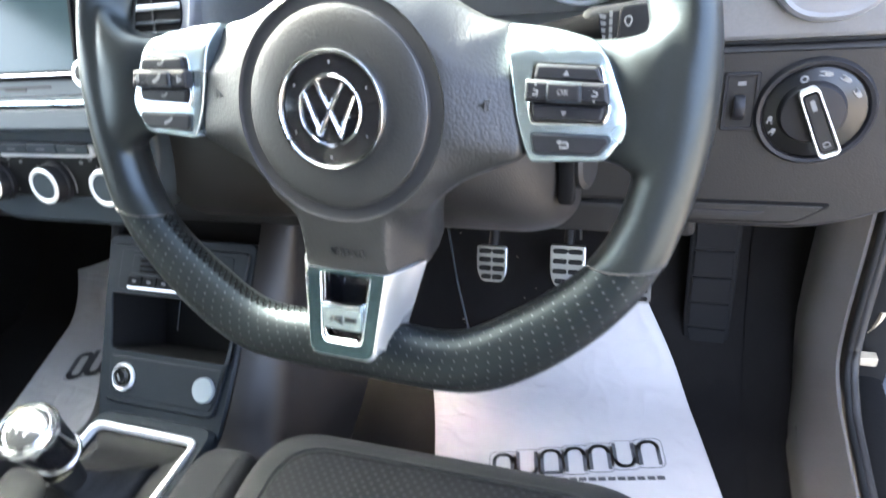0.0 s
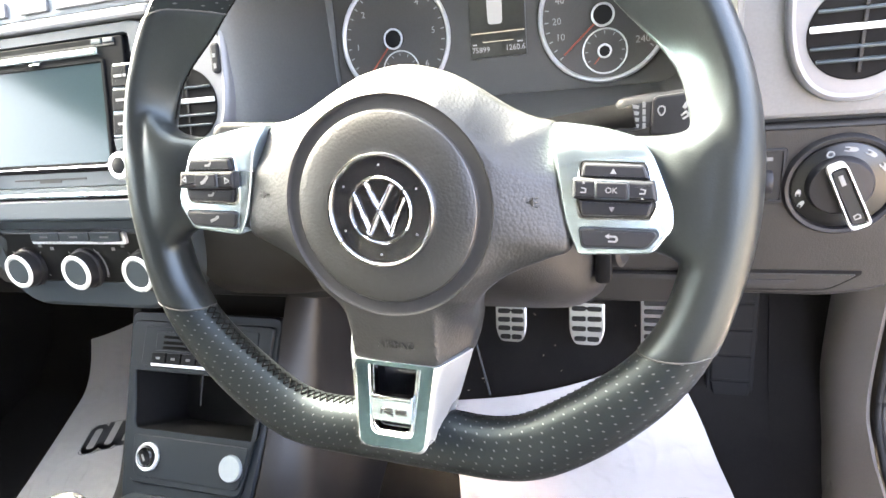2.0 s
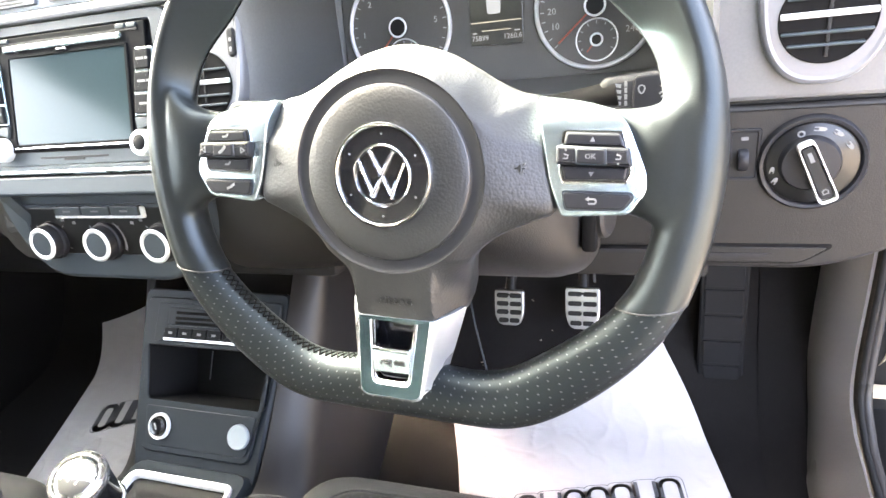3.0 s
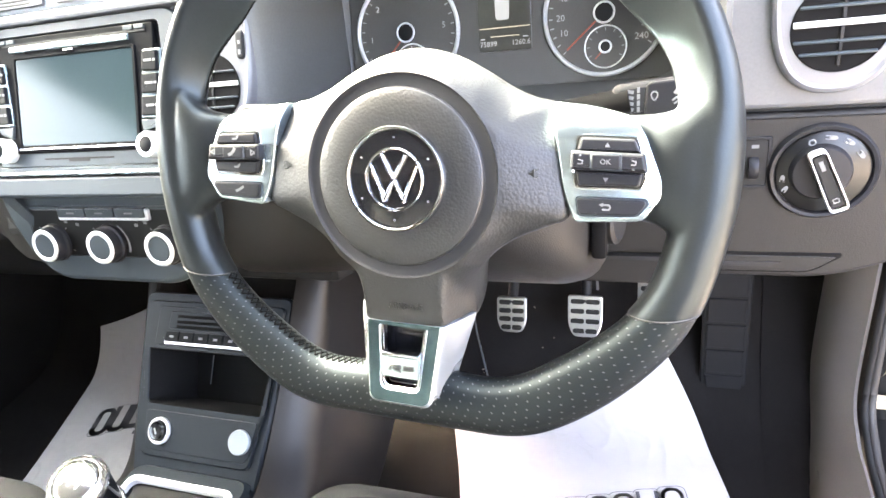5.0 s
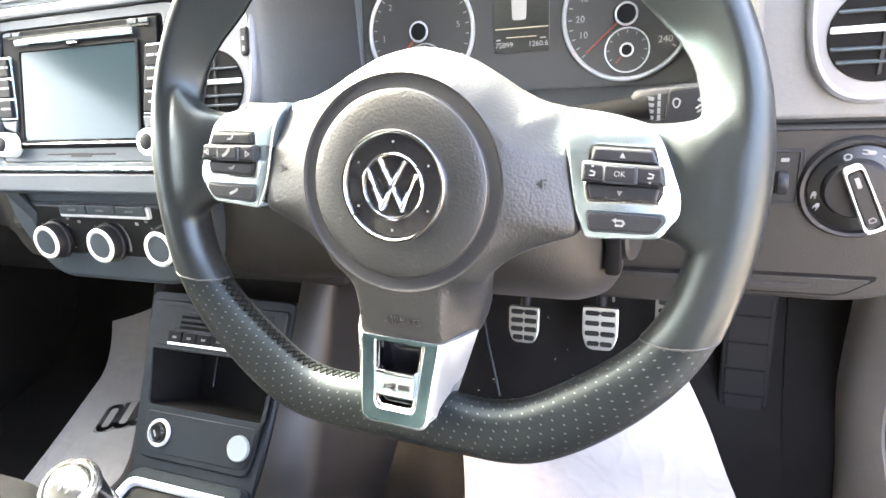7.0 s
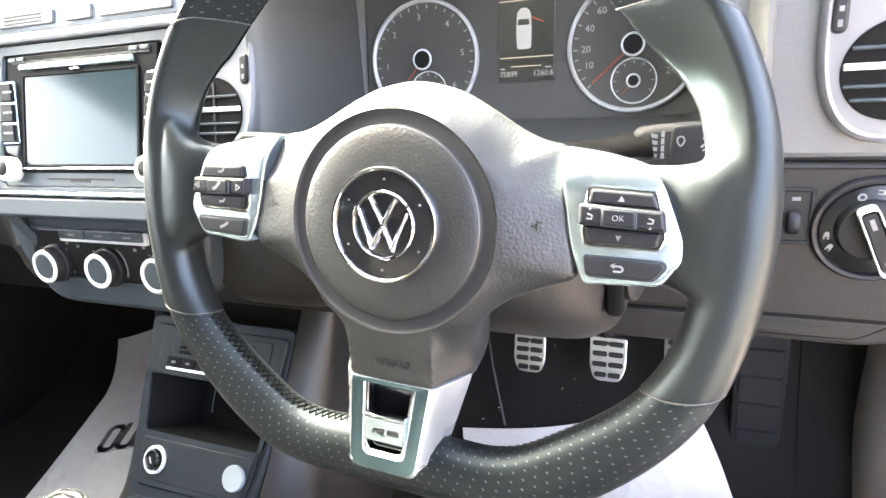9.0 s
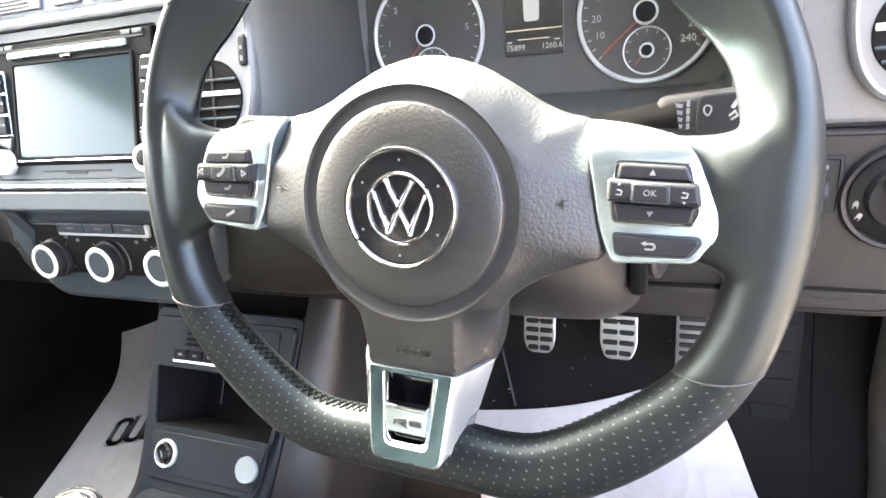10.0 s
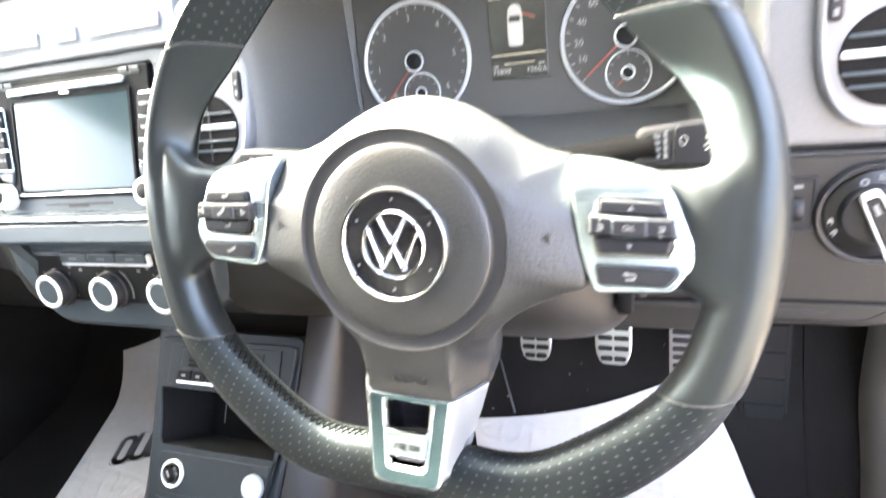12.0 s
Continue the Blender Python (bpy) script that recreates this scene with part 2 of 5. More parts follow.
def slab(outline, z0, z1, r=0.001, seg=2, back=True):
    """A plate with this outline between two heights, its front edge rounded."""

    def at(d, z):
        lp = []
        k = len(outline)
        for i in range(k):
            a, b, e = (Vector(outline[j % k][:2]) for j in (i - 1, i, i + 1))
            t = (e - b).normalized() + (b - a).normalized()
            nrm = Vector((t.y, -t.x))
            nrm = nrm.normalized() if nrm.length > 1e-9 else Vector((0, 0))
            q = b - nrm * d * side
            lp.append((q.x, q.y, z))
        return lp

    area = sum(outline[i - 1][0] * outline[i][1] - outline[i][0] * outline[i - 1][1] for i in range(len(outline)))
    side = 1 if area > 0 else -1
    lps = [at(0, z0)]
    for s in range(seg + 1):
        a = s / seg * math.pi / 2
        lps.append(at(r * (1 - math.cos(a)), z1 - r + r * math.sin(a)))
    return rings(lps, cap0=back, cap1=True)


def frame_plate(outer, inner, z0, z1, r=0.001):
    """A plate with a hole; both outlines have the same number of points."""
    o = lambda pts, z: [(p[0], p[1], z) for p in pts]

    def toward(pts, d):
        c = sum((Vector(p[:2]) for p in pts), Vector((0, 0))) / len(pts)
        return [(Vector(p[:2]) + (c - Vector(p[:2])).normalized() * d) for p in pts]

    return rings([o(outer, z0), o(outer, z1 - r), o(toward(outer, r), z1), o(toward(inner, -r), z1), o(inner, z1 - r), o(inner, z0)], wrap=True)


def lathe(profile, n=48, cap=True):
    """Turns (radius, height) pairs about z; a radius of 0 closes to a point."""
    lps = [[(max(r, 1e-5) * math.cos(2 * math.pi * i / n), max(r, 1e-5) * math.sin(2 * math.pi * i / n), z) for i in range(n)] for r, z in profile]
    bm = rings(lps)
    bmesh.ops.remove_doubles(bm, verts=bm.verts[:], dist=2e-5)
    return bm


def torus(radius, r, rz=None, n=64, k=12):
    rz = rz or r
    lps = []
    for i in range(n):
        a = 2 * math.pi * i / n
        lps.append([((radius + r * math.cos(b)) * math.cos(a), (radius + r * math.cos(b)) * math.sin(a), rz * math.sin(b)) for b in (2 * math.pi * j / k for j in range(k))])
    return rings(lps, wrap=True)


def pipe(points, r, k=8, caps=True):
    """A round tube along points; r is one radius or one for each point."""
    p = [Vector(q) for q in points]
    lps, up = [], Vector((0.13, 0.31, 0.94))
    for i, q in enumerate(p):
        t = (p[min(i + 1, len(p) - 1)] - p[max(i - 1, 0)]).normalized()
        a = t.cross(up).normalized()
        b = t.cross(a)
        rr = r[i] if hasattr(r, "__len__") else r
        lps.append([q + (a * math.cos(w) + b * math.sin(w)) * rr for w in (2 * math.pi * j / k for j in range(k))])
    return rings(lps, cap0=caps, cap1=caps)


def sheet(f, nu, nv, thick=0.0):
    """A surface f(u, v) over the unit square, thickened away from its normal."""
    bm = bmesh.new()
    g = [[bm.verts.new(f(i / nu, j / nv)) for j in range(nv + 1)] for i in range(nu + 1)]
    for i in range(nu):
        for j in range(nv):
            bm.faces.new((g[i][j], g[i + 1][j], g[i + 1][j + 1], g[i][j + 1]))
    if thick:
        bmesh.ops.recalc_face_normals(bm, faces=bm.faces[:])
        bmesh.ops.solidify(bm, geom=bm.faces[:], thickness=thick)
    return bm


def words(text, size, m, depth=0.0002, align="CENTER"):
    """Letters in the built-in font as a bmesh."""
    cu = bpy.data.curves.new("letters", "FONT")
    cu.body, cu.size, cu.extrude, cu.align_x, cu.align_y = text, size, depth, align, "CENTER"
    cu.resolution_u = 2
    ob = bpy.data.objects.new("letters", cu)
    me = bpy.data.meshes.new_from_object(ob)
    bm = bmesh.new()
    bm.from_mesh(me)
    bpy.data.objects.remove(ob)
    bpy.data.meshes.remove(me)
    bpy.data.curves.remove(cu)
    bmesh.ops.transform(bm, matrix=m, verts=bm.verts[:])
    return bm


def stroke(points, w, h, m=None):
    """Flat bar strokes along a 2D line, as raised strips."""
    bm = bmesh.new()
    for a, b in zip(points, points[1:]):
        a, b = Vector(a), Vector(b)
        d = b - a
        add(bm, box(d.length + w * 0.6, w, h, min(w, h) * 0.3, Matrix.Translation(((a + b) / 2).to_3d()) @ Matrix.Rotation(math.atan2(d.y, d.x), 4, "Z"), 1))
    if m is not None:
        bmesh.ops.transform(bm, matrix=m, verts=bm.verts[:])
    return bm


def at(x, y, z=0.0, rz=0.0):
    return pose(x, y, z, 0, 0, rz)


def leaning(x, y, z, lean, turn=0.0):
    """A frame on a panel that faces the driver: x right, y up the panel, z out of it."""
    return pose(x, y, z, 90 - lean) @ pose(0, 0, 0, 0, 0, turn)


def lerp(a, b, t):
    return a + (b - a) * t


def ease(a, b, x):
    t = min(max((x - a) / (b - a), 0), 1)
    return t * t * (3 - 2 * t)


def table(x, xs, ys):
    return float(np.interp(x, xs, ys))

# ---- cabin shell ----
MID = -0.378  # the car's middle line


def floor_height(y):
    """The footwell floor: level at the heels, then a toe board that steepens."""
    return 0.01 if y < 0.34 else 0.01 + 4.9 * (y - 0.34) ** 2


def carpet(x0, x1):
    ys = [-1.4 + 0.1 * i for i in range(16)] + [0.15 + 0.02 * i for i in range(25)]
    ys = [y for y in ys if y < 0.63]

    def f(u, v):
        y = ys[round(v * (len(ys) - 1))]
        x = lerp(x0, x1, u)
        return (x, y, floor_height(y) + 0.002 * noise.noise((x * 9, y * 9, 0)))

    return sheet(f, 24, len(ys) - 1)


floor = thing("floor", pose(0, 0, 0), "black carpeted car floor with rising toe boards", "floor", kind="structure")
part("driver_carpet", carpet(-0.30, 0.40), CARPET, floor)
part("passenger_carpet", carpet(-1.165, -0.46), CARPET, floor)
part("firewall", box(1.7, 0.03, 0.7, 0.004, at(MID, 0.64, 0.6)), CARPET, floor)

ground = bmesh.new()
bmesh.ops.create_grid(ground, x_segments=4, y_segments=4, size=300, matrix=at(0, 0, -0.42))
tagged(part("ground", ground, ASPHALT), "grey asphalt ground outside the car", "ground", kind="structure")

roof = sheet(lambda u, v: (lerp(-1.155, 0.365, u), lerp(-1.9, -0.13, v), 1.258 - 0.125 * (2 * u - 1) ** 4 - 0.04 * (2 * v - 1) ** 2), 24, 12, 0.03)
tagged(part("ceiling", roof, HEADLINER), "grey cloth headliner", "ceiling", kind="structure")
# Unseen wall, raised to keep rear daylight off the dash and wheel.
back = thing("wall_rear", pose(0, 0, 0), "unseen dark wall behind the seats, blocking light from the rear", "wall", kind="structure")
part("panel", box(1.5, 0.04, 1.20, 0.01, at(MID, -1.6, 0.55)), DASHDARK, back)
side = thing("wall_passenger", pose(0, 0, 0), "dark passenger door trim below its window", "wall", kind="structure")
part("panel", box(0.05, 2.2, 0.86, 0.02, at(-1.17, -0.43, 0.41)), CARPET, side)
part("pillar", pipe(smooth_loop([(-1.15, 0.75, 0.74), (-1.135, 0.30, 0.95), (-1.125, -0.10, 1.115), (-1.12, -0.40, 1.14), (-1.12, -0.80, 1.145), (-1.12, -1.55, 1.13)], 6, False), 0.05), DASHDARK, side)
pillar = thing("wall_driver", pose(0, 0, 0), "dark windscreen pillar beside the driver", "wall", kind="structure")
# Out of view: closes the side behind the driver against sky light.
part("rear_light_block", box(0.05, 1.15, 1.0, 0.02, at(0.43, -1.15, 0.45)), DASHDARK, pillar)
part("pillar", pipe([(0.41, 0.72, 0.76), (0.38, 0.25, 0.96), (0.34, -0.15, 1.10)], 0.035), DASHDARK, pillar)

def pane(name, corners, label):
    """A single sheet of glass between four corners."""
    bm = bmesh.new()
    bm.faces.new([bm.verts.new(c) for c in corners])
    w = thing(name, pose(0, 0, 0), label, "window", kind="structure")
    part("pane", bm, GLASS, w, smooth=False)


pane("window_1", [(-1.17, 0.80, 0.775), (0.43, 0.80, 0.775), (0.36, -0.12, 1.215), (-1.12, -0.12, 1.215)], "green-tinted raked windscreen")
pane("window_2", [(-1.165, 0.66, 0.79), (-1.165, -1.5, 0.79), (-1.155, -1.5, 1.13), (-1.155, -0.12, 1.13)], "green-tinted passenger side glass")

# ---- dashboard ----
dashboard = thing("dashboard", pose(0, 0, 0), "charcoal grained plastic car dashboard with a hooded binnacle", "dashboard", kind="structure")

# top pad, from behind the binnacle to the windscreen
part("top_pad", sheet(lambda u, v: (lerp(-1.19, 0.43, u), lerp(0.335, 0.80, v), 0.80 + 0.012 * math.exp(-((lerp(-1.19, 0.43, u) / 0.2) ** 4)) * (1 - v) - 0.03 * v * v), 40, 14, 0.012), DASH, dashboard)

# Out of view; raised and widened to keep sun off the radio and lower rim.
part("centre_top_shade", sheet(lambda u, v: (lerp(-0.74, -0.19, u), lerp(0.182, 0.34, v), 0.850 - 0.030 * (1 - v) ** 3 - 0.012 * v), 10, 8, 0.03), DASH, dashboard)
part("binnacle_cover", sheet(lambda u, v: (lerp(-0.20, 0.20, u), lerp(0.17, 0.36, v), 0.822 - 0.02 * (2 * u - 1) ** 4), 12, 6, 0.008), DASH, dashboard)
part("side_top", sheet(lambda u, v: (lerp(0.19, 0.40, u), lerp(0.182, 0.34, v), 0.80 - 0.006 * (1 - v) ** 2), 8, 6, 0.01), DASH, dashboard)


def rect(x0, x1, z0, z1, r, n=5):
    return rounded([(x0, z0), (x1, z0), (x1, z1), (x0, z1)], r, n)


def binnacle():
    lps = []
    for y, x0, x1, z0, z1, r in (
        (0.165, -0.196, 0.193, 0.588, 0.817, 0.05),
        (0.148, -0.1935, 0.192, 0.590, 0.815, 0.05),
        (0.139, -0.1900, 0.190, 0.593, 0.811, 0.05),
        (0.136, -0.1855, 0.187, 0.596, 0.806, 0.048),
        (0.139, -0.1805, 0.184, 0.600, 0.800, 0.045),
        (0.148, -0.1760, 0.180, 0.604, 0.794, 0.041),
        (0.166, -0.1715, 0.176, 0.608, 0.787, 0.037),
        (0.20, -0.167, 0.171, 0.612, 0.78, 0.034),
        (0.286, -0.164, 0.166, 0.622, 0.77, 0.03),
        (0.292, -0.158, 0.160, 0.628, 0.765, 0.026),
        (0.36, -0.157, 0.159, 0.628, 0.765, 0.026),
    ):
        lean = 0.26
        lps.append([(p[0], y + (p[1] - 0.66) * lean, p[1]) for p in rect(x0, x1, z0, z1, r, 8)])
    return rings(lps)


part("binnacle", binnacle(), BINNACLE, dashboard)

# the panel beside the door, above and below its seam
RIGHT = leaning(0.26, 0.1695, 0.678, 7.5)


def door_side_panel(outline, z1, r=0.004):
    bm = slab(outline, -0.03, z1, r, 3)
    bmesh.ops.transform(bm, matrix=RIGHT, verts=bm.verts[:])
    return bm


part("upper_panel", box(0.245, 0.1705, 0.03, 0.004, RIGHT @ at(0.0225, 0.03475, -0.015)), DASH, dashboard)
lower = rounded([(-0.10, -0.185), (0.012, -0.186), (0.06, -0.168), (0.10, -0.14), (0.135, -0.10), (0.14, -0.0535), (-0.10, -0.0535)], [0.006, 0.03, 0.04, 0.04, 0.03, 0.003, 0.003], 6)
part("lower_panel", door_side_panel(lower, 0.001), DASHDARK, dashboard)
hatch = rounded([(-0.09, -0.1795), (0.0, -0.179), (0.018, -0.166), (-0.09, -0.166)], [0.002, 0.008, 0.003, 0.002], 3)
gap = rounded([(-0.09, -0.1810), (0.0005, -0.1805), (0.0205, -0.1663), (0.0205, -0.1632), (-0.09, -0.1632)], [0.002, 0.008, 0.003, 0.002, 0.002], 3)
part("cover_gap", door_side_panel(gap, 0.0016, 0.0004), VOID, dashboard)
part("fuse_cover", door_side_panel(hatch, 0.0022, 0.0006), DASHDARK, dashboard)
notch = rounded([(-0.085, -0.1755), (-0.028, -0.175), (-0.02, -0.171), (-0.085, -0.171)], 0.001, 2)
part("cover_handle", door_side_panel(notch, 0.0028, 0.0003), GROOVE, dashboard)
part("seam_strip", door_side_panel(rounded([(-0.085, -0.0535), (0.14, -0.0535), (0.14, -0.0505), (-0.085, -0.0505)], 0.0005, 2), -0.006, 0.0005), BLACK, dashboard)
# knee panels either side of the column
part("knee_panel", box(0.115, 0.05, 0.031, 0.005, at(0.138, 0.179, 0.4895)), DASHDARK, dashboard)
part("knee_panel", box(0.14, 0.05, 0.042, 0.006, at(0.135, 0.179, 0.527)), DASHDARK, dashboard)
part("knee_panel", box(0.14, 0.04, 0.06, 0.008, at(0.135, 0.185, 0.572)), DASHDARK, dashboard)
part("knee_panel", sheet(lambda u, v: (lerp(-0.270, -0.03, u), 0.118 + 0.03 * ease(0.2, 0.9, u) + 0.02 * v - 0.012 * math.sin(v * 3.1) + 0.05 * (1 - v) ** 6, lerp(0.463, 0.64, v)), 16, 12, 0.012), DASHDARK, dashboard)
part("under_panel", box(0.72, 0.42, 0.012, 0.004, pose(0.06, 0.38, 0.505, -3)), BLACK, dashboard)
# The passenger-side one is added to keep light off the paper mat below.
part("under_panel", box(0.60, 0.40, 0.012, 0.004, pose(-0.83, 0.40, 0.47, -3)), BLACK, dashboard)
part("steering_support", box(0.2, 0.1, 0.13, 0.02, at(0.0, 0.22, 0.54)), BLACK, dashboard)
part("binnacle_floor", box(0.32, 0.13, 0.010, 0.004, pose(0.0, 0.205, 0.612, 4)), BINNACLE, dashboard)
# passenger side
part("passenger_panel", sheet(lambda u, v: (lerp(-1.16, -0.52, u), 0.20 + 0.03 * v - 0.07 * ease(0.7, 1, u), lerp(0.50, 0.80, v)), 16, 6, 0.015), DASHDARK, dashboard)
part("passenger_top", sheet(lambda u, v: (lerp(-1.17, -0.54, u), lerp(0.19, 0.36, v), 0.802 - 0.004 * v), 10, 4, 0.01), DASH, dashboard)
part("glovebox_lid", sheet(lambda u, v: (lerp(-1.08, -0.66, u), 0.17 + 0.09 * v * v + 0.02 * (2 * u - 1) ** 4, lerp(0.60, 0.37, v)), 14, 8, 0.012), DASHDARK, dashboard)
part("stack_side", sheet(lambda u, v: (lerp(-0.56, -0.502, u) + 0.05 * (1 - v) ** 1.5, lerp(0.22, 0.10, u) - 0.012 * v, lerp(0.515, 0.63, v)), 8, 8, 0.01), GREYTRIM, dashboard)
part("stack_back", box(0.40, 0.05, 0.30, 0.01, pose(MID, 0.205, 0.66, -24)), BLACK, dashboard)
part("stack_foot", box(0.34, 0.10, 0.16, 0.01, pose(MID, 0.285, 0.475, -20)), BLACK, dashboard)
part("under_stack", box(0.22, 0.10, 0.02, 0.006, pose(MID, 0.19, 0.525, 4)), BLACK, dashboard)

# ---- centre stack ----
STACK = leaning(-0.374, 0.1284, 0.685, 26.9)
fascia = thing("centre_fascia", STACK, "grey plastic centre stack surround with a bright lower edge", "dashboard trim")
fo = rounded([(-0.135, -0.070), (0.133, -0.070), (0.127, 0.0725), (-0.127, 0.0725)], [0.01, 0.012, 0.02, 0.02], 6)
fi = rounded([(-0.112, -0.062), (0.112, -0.062), (0.103, 0.0625), (-0.103, 0.0625)], [0.01, 0.01, 0.005, 0.005], 6)
part("surround", frame_plate(fo, fi, -0.02, 0.003, 0.002), GREYTRIM, fascia)
part("bright_edge", slab(rounded([(-0.136, -0.0715), (0.134, -0.0715), (0.134, -0.0665), (-0.136, -0.0665)], 0.002, 3), -0.004, 0.008, 0.002), SATIN, fascia)
part("ledge", slab(rounded([(-0.138, -0.0925), (0.136, -0.0925), (0.136, -0.0717), (-0.138, -0.0717)], 0.004, 4), -0.05, 0.0060, 0.0035, 4), GREYTRIM, fascia)
part("upper_edge", slab(rounded([(-0.132, 0.0732), (0.13, 0.0732), (0.13, 0.083), (-0.132, 0.083)], 0.003, 3), -0.02, 0.007, 0.003), BEZEL, fascia)
part("switch_panel", slab(rounded([(-0.132, 0.0845), (0.13, 0.0845), (0.127, 0.15), (-0.129, 0.15)], 0.006, 3), -0.03, 0.001, 0.003), SWITCHGREY, fascia)
top_keys = [(-0.108, -0.03), (-0.014, 0.02), (0.029, 0.116)]
for x0, x1 in top_keys:
    key = part("switch", slab(rounded([(x0, 0.089), (x1, 0.089), (x1, 0.102), (x0, 0.102)], 0.002, 3), -0.001, 0.004, 0.001), BEZEL, fascia)
for i in range(3):
    part("switch_slot", slab(rounded([(-0.098, 0.0915 + 0.0033 * i), (-0.045, 0.0915 + 0.0033 * i), (-0.045, 0.093 + 0.0033 * i), (-0.098, 0.093 + 0.0033 * i)], 0.0004, 2), 0.003, 0.0046, 0.0003), BLACK, fascia)

radio = thing("car_radio", STACK, "black touchscreen car radio with silver side keys, screen off", "radio")
part("body", slab(rounded([(-0.113, -0.063), (0.113, -0.063), (0.109, 0.067), (-0.109, 0.067)], 0.009, 5), -0.03, -0.001, 0.002), RADIOBLACK, radio)
part("faceplate", slab(rounded([(-0.086, -0.049), (0.086, -0.049), (0.098, 0.040), (0.098, 0.062), (-0.098, 0.062), (-0.098, 0.040)], 0.003, 3), -0.005, 0.0025, 0.0012), RADIOBLACK, radio)
part("screen", slab(rounded([(-0.0725, -0.0415), (0.0735, -0.0415), (0.0735, 0.0415), (-0.0725, 0.0415)], 0.002, 3), 0.0, 0.0032, 0.0004), SCREEN, radio, "dull blue-grey screen, switched off")
ro = rounded([(-0.0765, -0.0455), (0.0775, -0.0455), (0.0775, 0.0445), (-0.0765, 0.0445)], 0.003, 4)
ri = rounded([(-0.0727, -0.0417), (0.0737, -0.0417), (0.0737, 0.0417), (-0.0727, 0.0417)], 0.002, 4)
part("screen_frame", frame_plate(ro, ri, 0.0, 0.0042, 0.0008), RADIOBLACK, radio)
part("lower_strip", slab(rounded([(-0.075, -0.0462), (0.076, -0.0462), (0.076, -0.0436), (-0.075, -0.0436)], 0.001, 3), 0.002, 0.0055, 0.0009), CHROME, radio)
part("disc_slot_strip", slab(rounded([(-0.078, 0.0472), (0.072, 0.0472), (0.072, 0.0535), (-0.078, 0.0535)], 0.002, 3), 0.002, 0.0058, 0.0016), SATIN, radio)
part("disc_slot", slab(rounded([(-0.09, 0.0542), (0.09, 0.0542), (0.09, 0.0565), (-0.09, 0.0565)], 0.001, 2), 0.002, 0.0034, 0.0003), BLACK, radio)
for x in (-0.089, -0.077, 0.071, 0.084):
    part("eject_key", slab(rect(x - 0.0055, x + 0.0055, 0.0565, 0.0605, 0.001, 2), 0.001, 0.0042, 0.0007), GREYTRIM, radio)
part("catch", slab(rect(-0.006, 0.006, 0.0435, 0.0462, 0.001, 3), 0.003, 0.0064, 0.001), CHROME, radio)
for sx in (-1, 1):
    ko = rounded([(sx * 0.0805, -0.022), (sx * 0.1045, -0.022), (sx * 0.1065, 0.0385), (sx * 0.0865, 0.0385)], 0.002, 3)
    bar = part("key_bar", slab(ko, -0.002, 0.0045, 0.0012), SATIN, radio)
    for i in range(3):
        y0 = -0.020 + 0.0195 * i
        k = rounded([(sx * (0.0835 + 0.0015 * i), y0), (sx * 0.1035, y0), (sx * 0.104, y0 + 0.0175), (sx * (0.085 + 0.0015 * i), y0 + 0.0175)], 0.0015, 3)
        key = part("key", slab(k, 0.003, 0.0072, 0.0012), RADIOKEY, bar)
        part("key_mark", add(box(0.0085, 0.0022, 0.0004, 0, at(sx * 0.0945, y0 + 0.009, 0.0074)), box(0.003, 0.0022, 0.0004, 0, at(sx * 0.0945 + 0.0072, y0 + 0.009, 0.0074))), GREYINK, bar)
    lower_key = rounded([(sx * 0.083, -0.034), (sx * 0.098, -0.030), (sx * 0.1035, -0.0225), (sx * 0.0805, -0.0225)], 0.001, 3)
    part("lower_key", slab(lower_key, 0.0, 0.005, 0.001), GREYTRIM, radio)
    knob = part("knob", lathe([(0.0118, 0.0), (0.0118, 0.012), (0.0108, 0.0138), (0.0072, 0.0142), (0.0070, 0.0128), (0, 0.0132)], 40), RINGS, radio, "silver rotary knob with a dark cap")
    bmesh_cap = lathe([(0.0069, 0.0125), (0.0068, 0.0140), (0.0055, 0.0146), (0, 0.0147)], 32)
    part("cap", bmesh_cap, RADIOKEY, knob)
    knob.location = (sx * 0.0925, -0.0455, 0.0)
part("lower_face", slab(rounded([(-0.108, -0.0618), (0.108, -0.0618), (0.109, -0.0482), (-0.109, -0.0482)], 0.003, 3), -0.004, 0.0004, 0.0006), GREYTRIM, radio)
part("card_slot", slab(rect(-0.047, 0.041, -0.0555, -0.0538, 0.0006, 2), -0.002, 0.0010, 0.0003), BLACK, radio)
part("card_mark", box(0.026, 0.0028, 0.0008, 0, at(-0.002, -0.0562, 0.0006)), BLACK, radio)

CLIMATE = leaning(MID + 0.0015, 0.0986, 0.5697, 15)
climate = thing("climate_panel", CLIMATE, "grey climate control panel with three chrome-ringed dials", "climate control")
co = rounded([(-0.148, 0.042), (-0.141, 0.000), (-0.119, -0.042), (-0.088, -0.067), (0.076, -0.067), (0.108, -0.044), (0.126, -0.008), (0.130, 0.042)], [0.004, 0.03, 0.03, 0.03, 0.03, 0.03, 0.03, 0.004], 6)
part("fascia", slab(co, -0.05, 0.0, 0.006, 4), GREYTRIM, climate)
part("dial_panel", slab(rounded([(-0.104, -0.038), (0.104, -0.038), (0.108, 0.012), (-0.108, 0.012)], 0.006, 4), -0.002, 0.0016, 0.001), PANELBLACK, climate)
part("panel_rim", frame_plate(rounded([(-0.107, -0.041), (0.107, -0.041), (0.111, 0.0155), (-0.111, 0.0155)], 0.007, 4), rounded([(-0.104, -0.038), (0.104, -0.038), (0.108, 0.012), (-0.108, 0.012)], 0.006, 4), -0.002, 0.0022, 0.0008), GREYTRIM, climate)
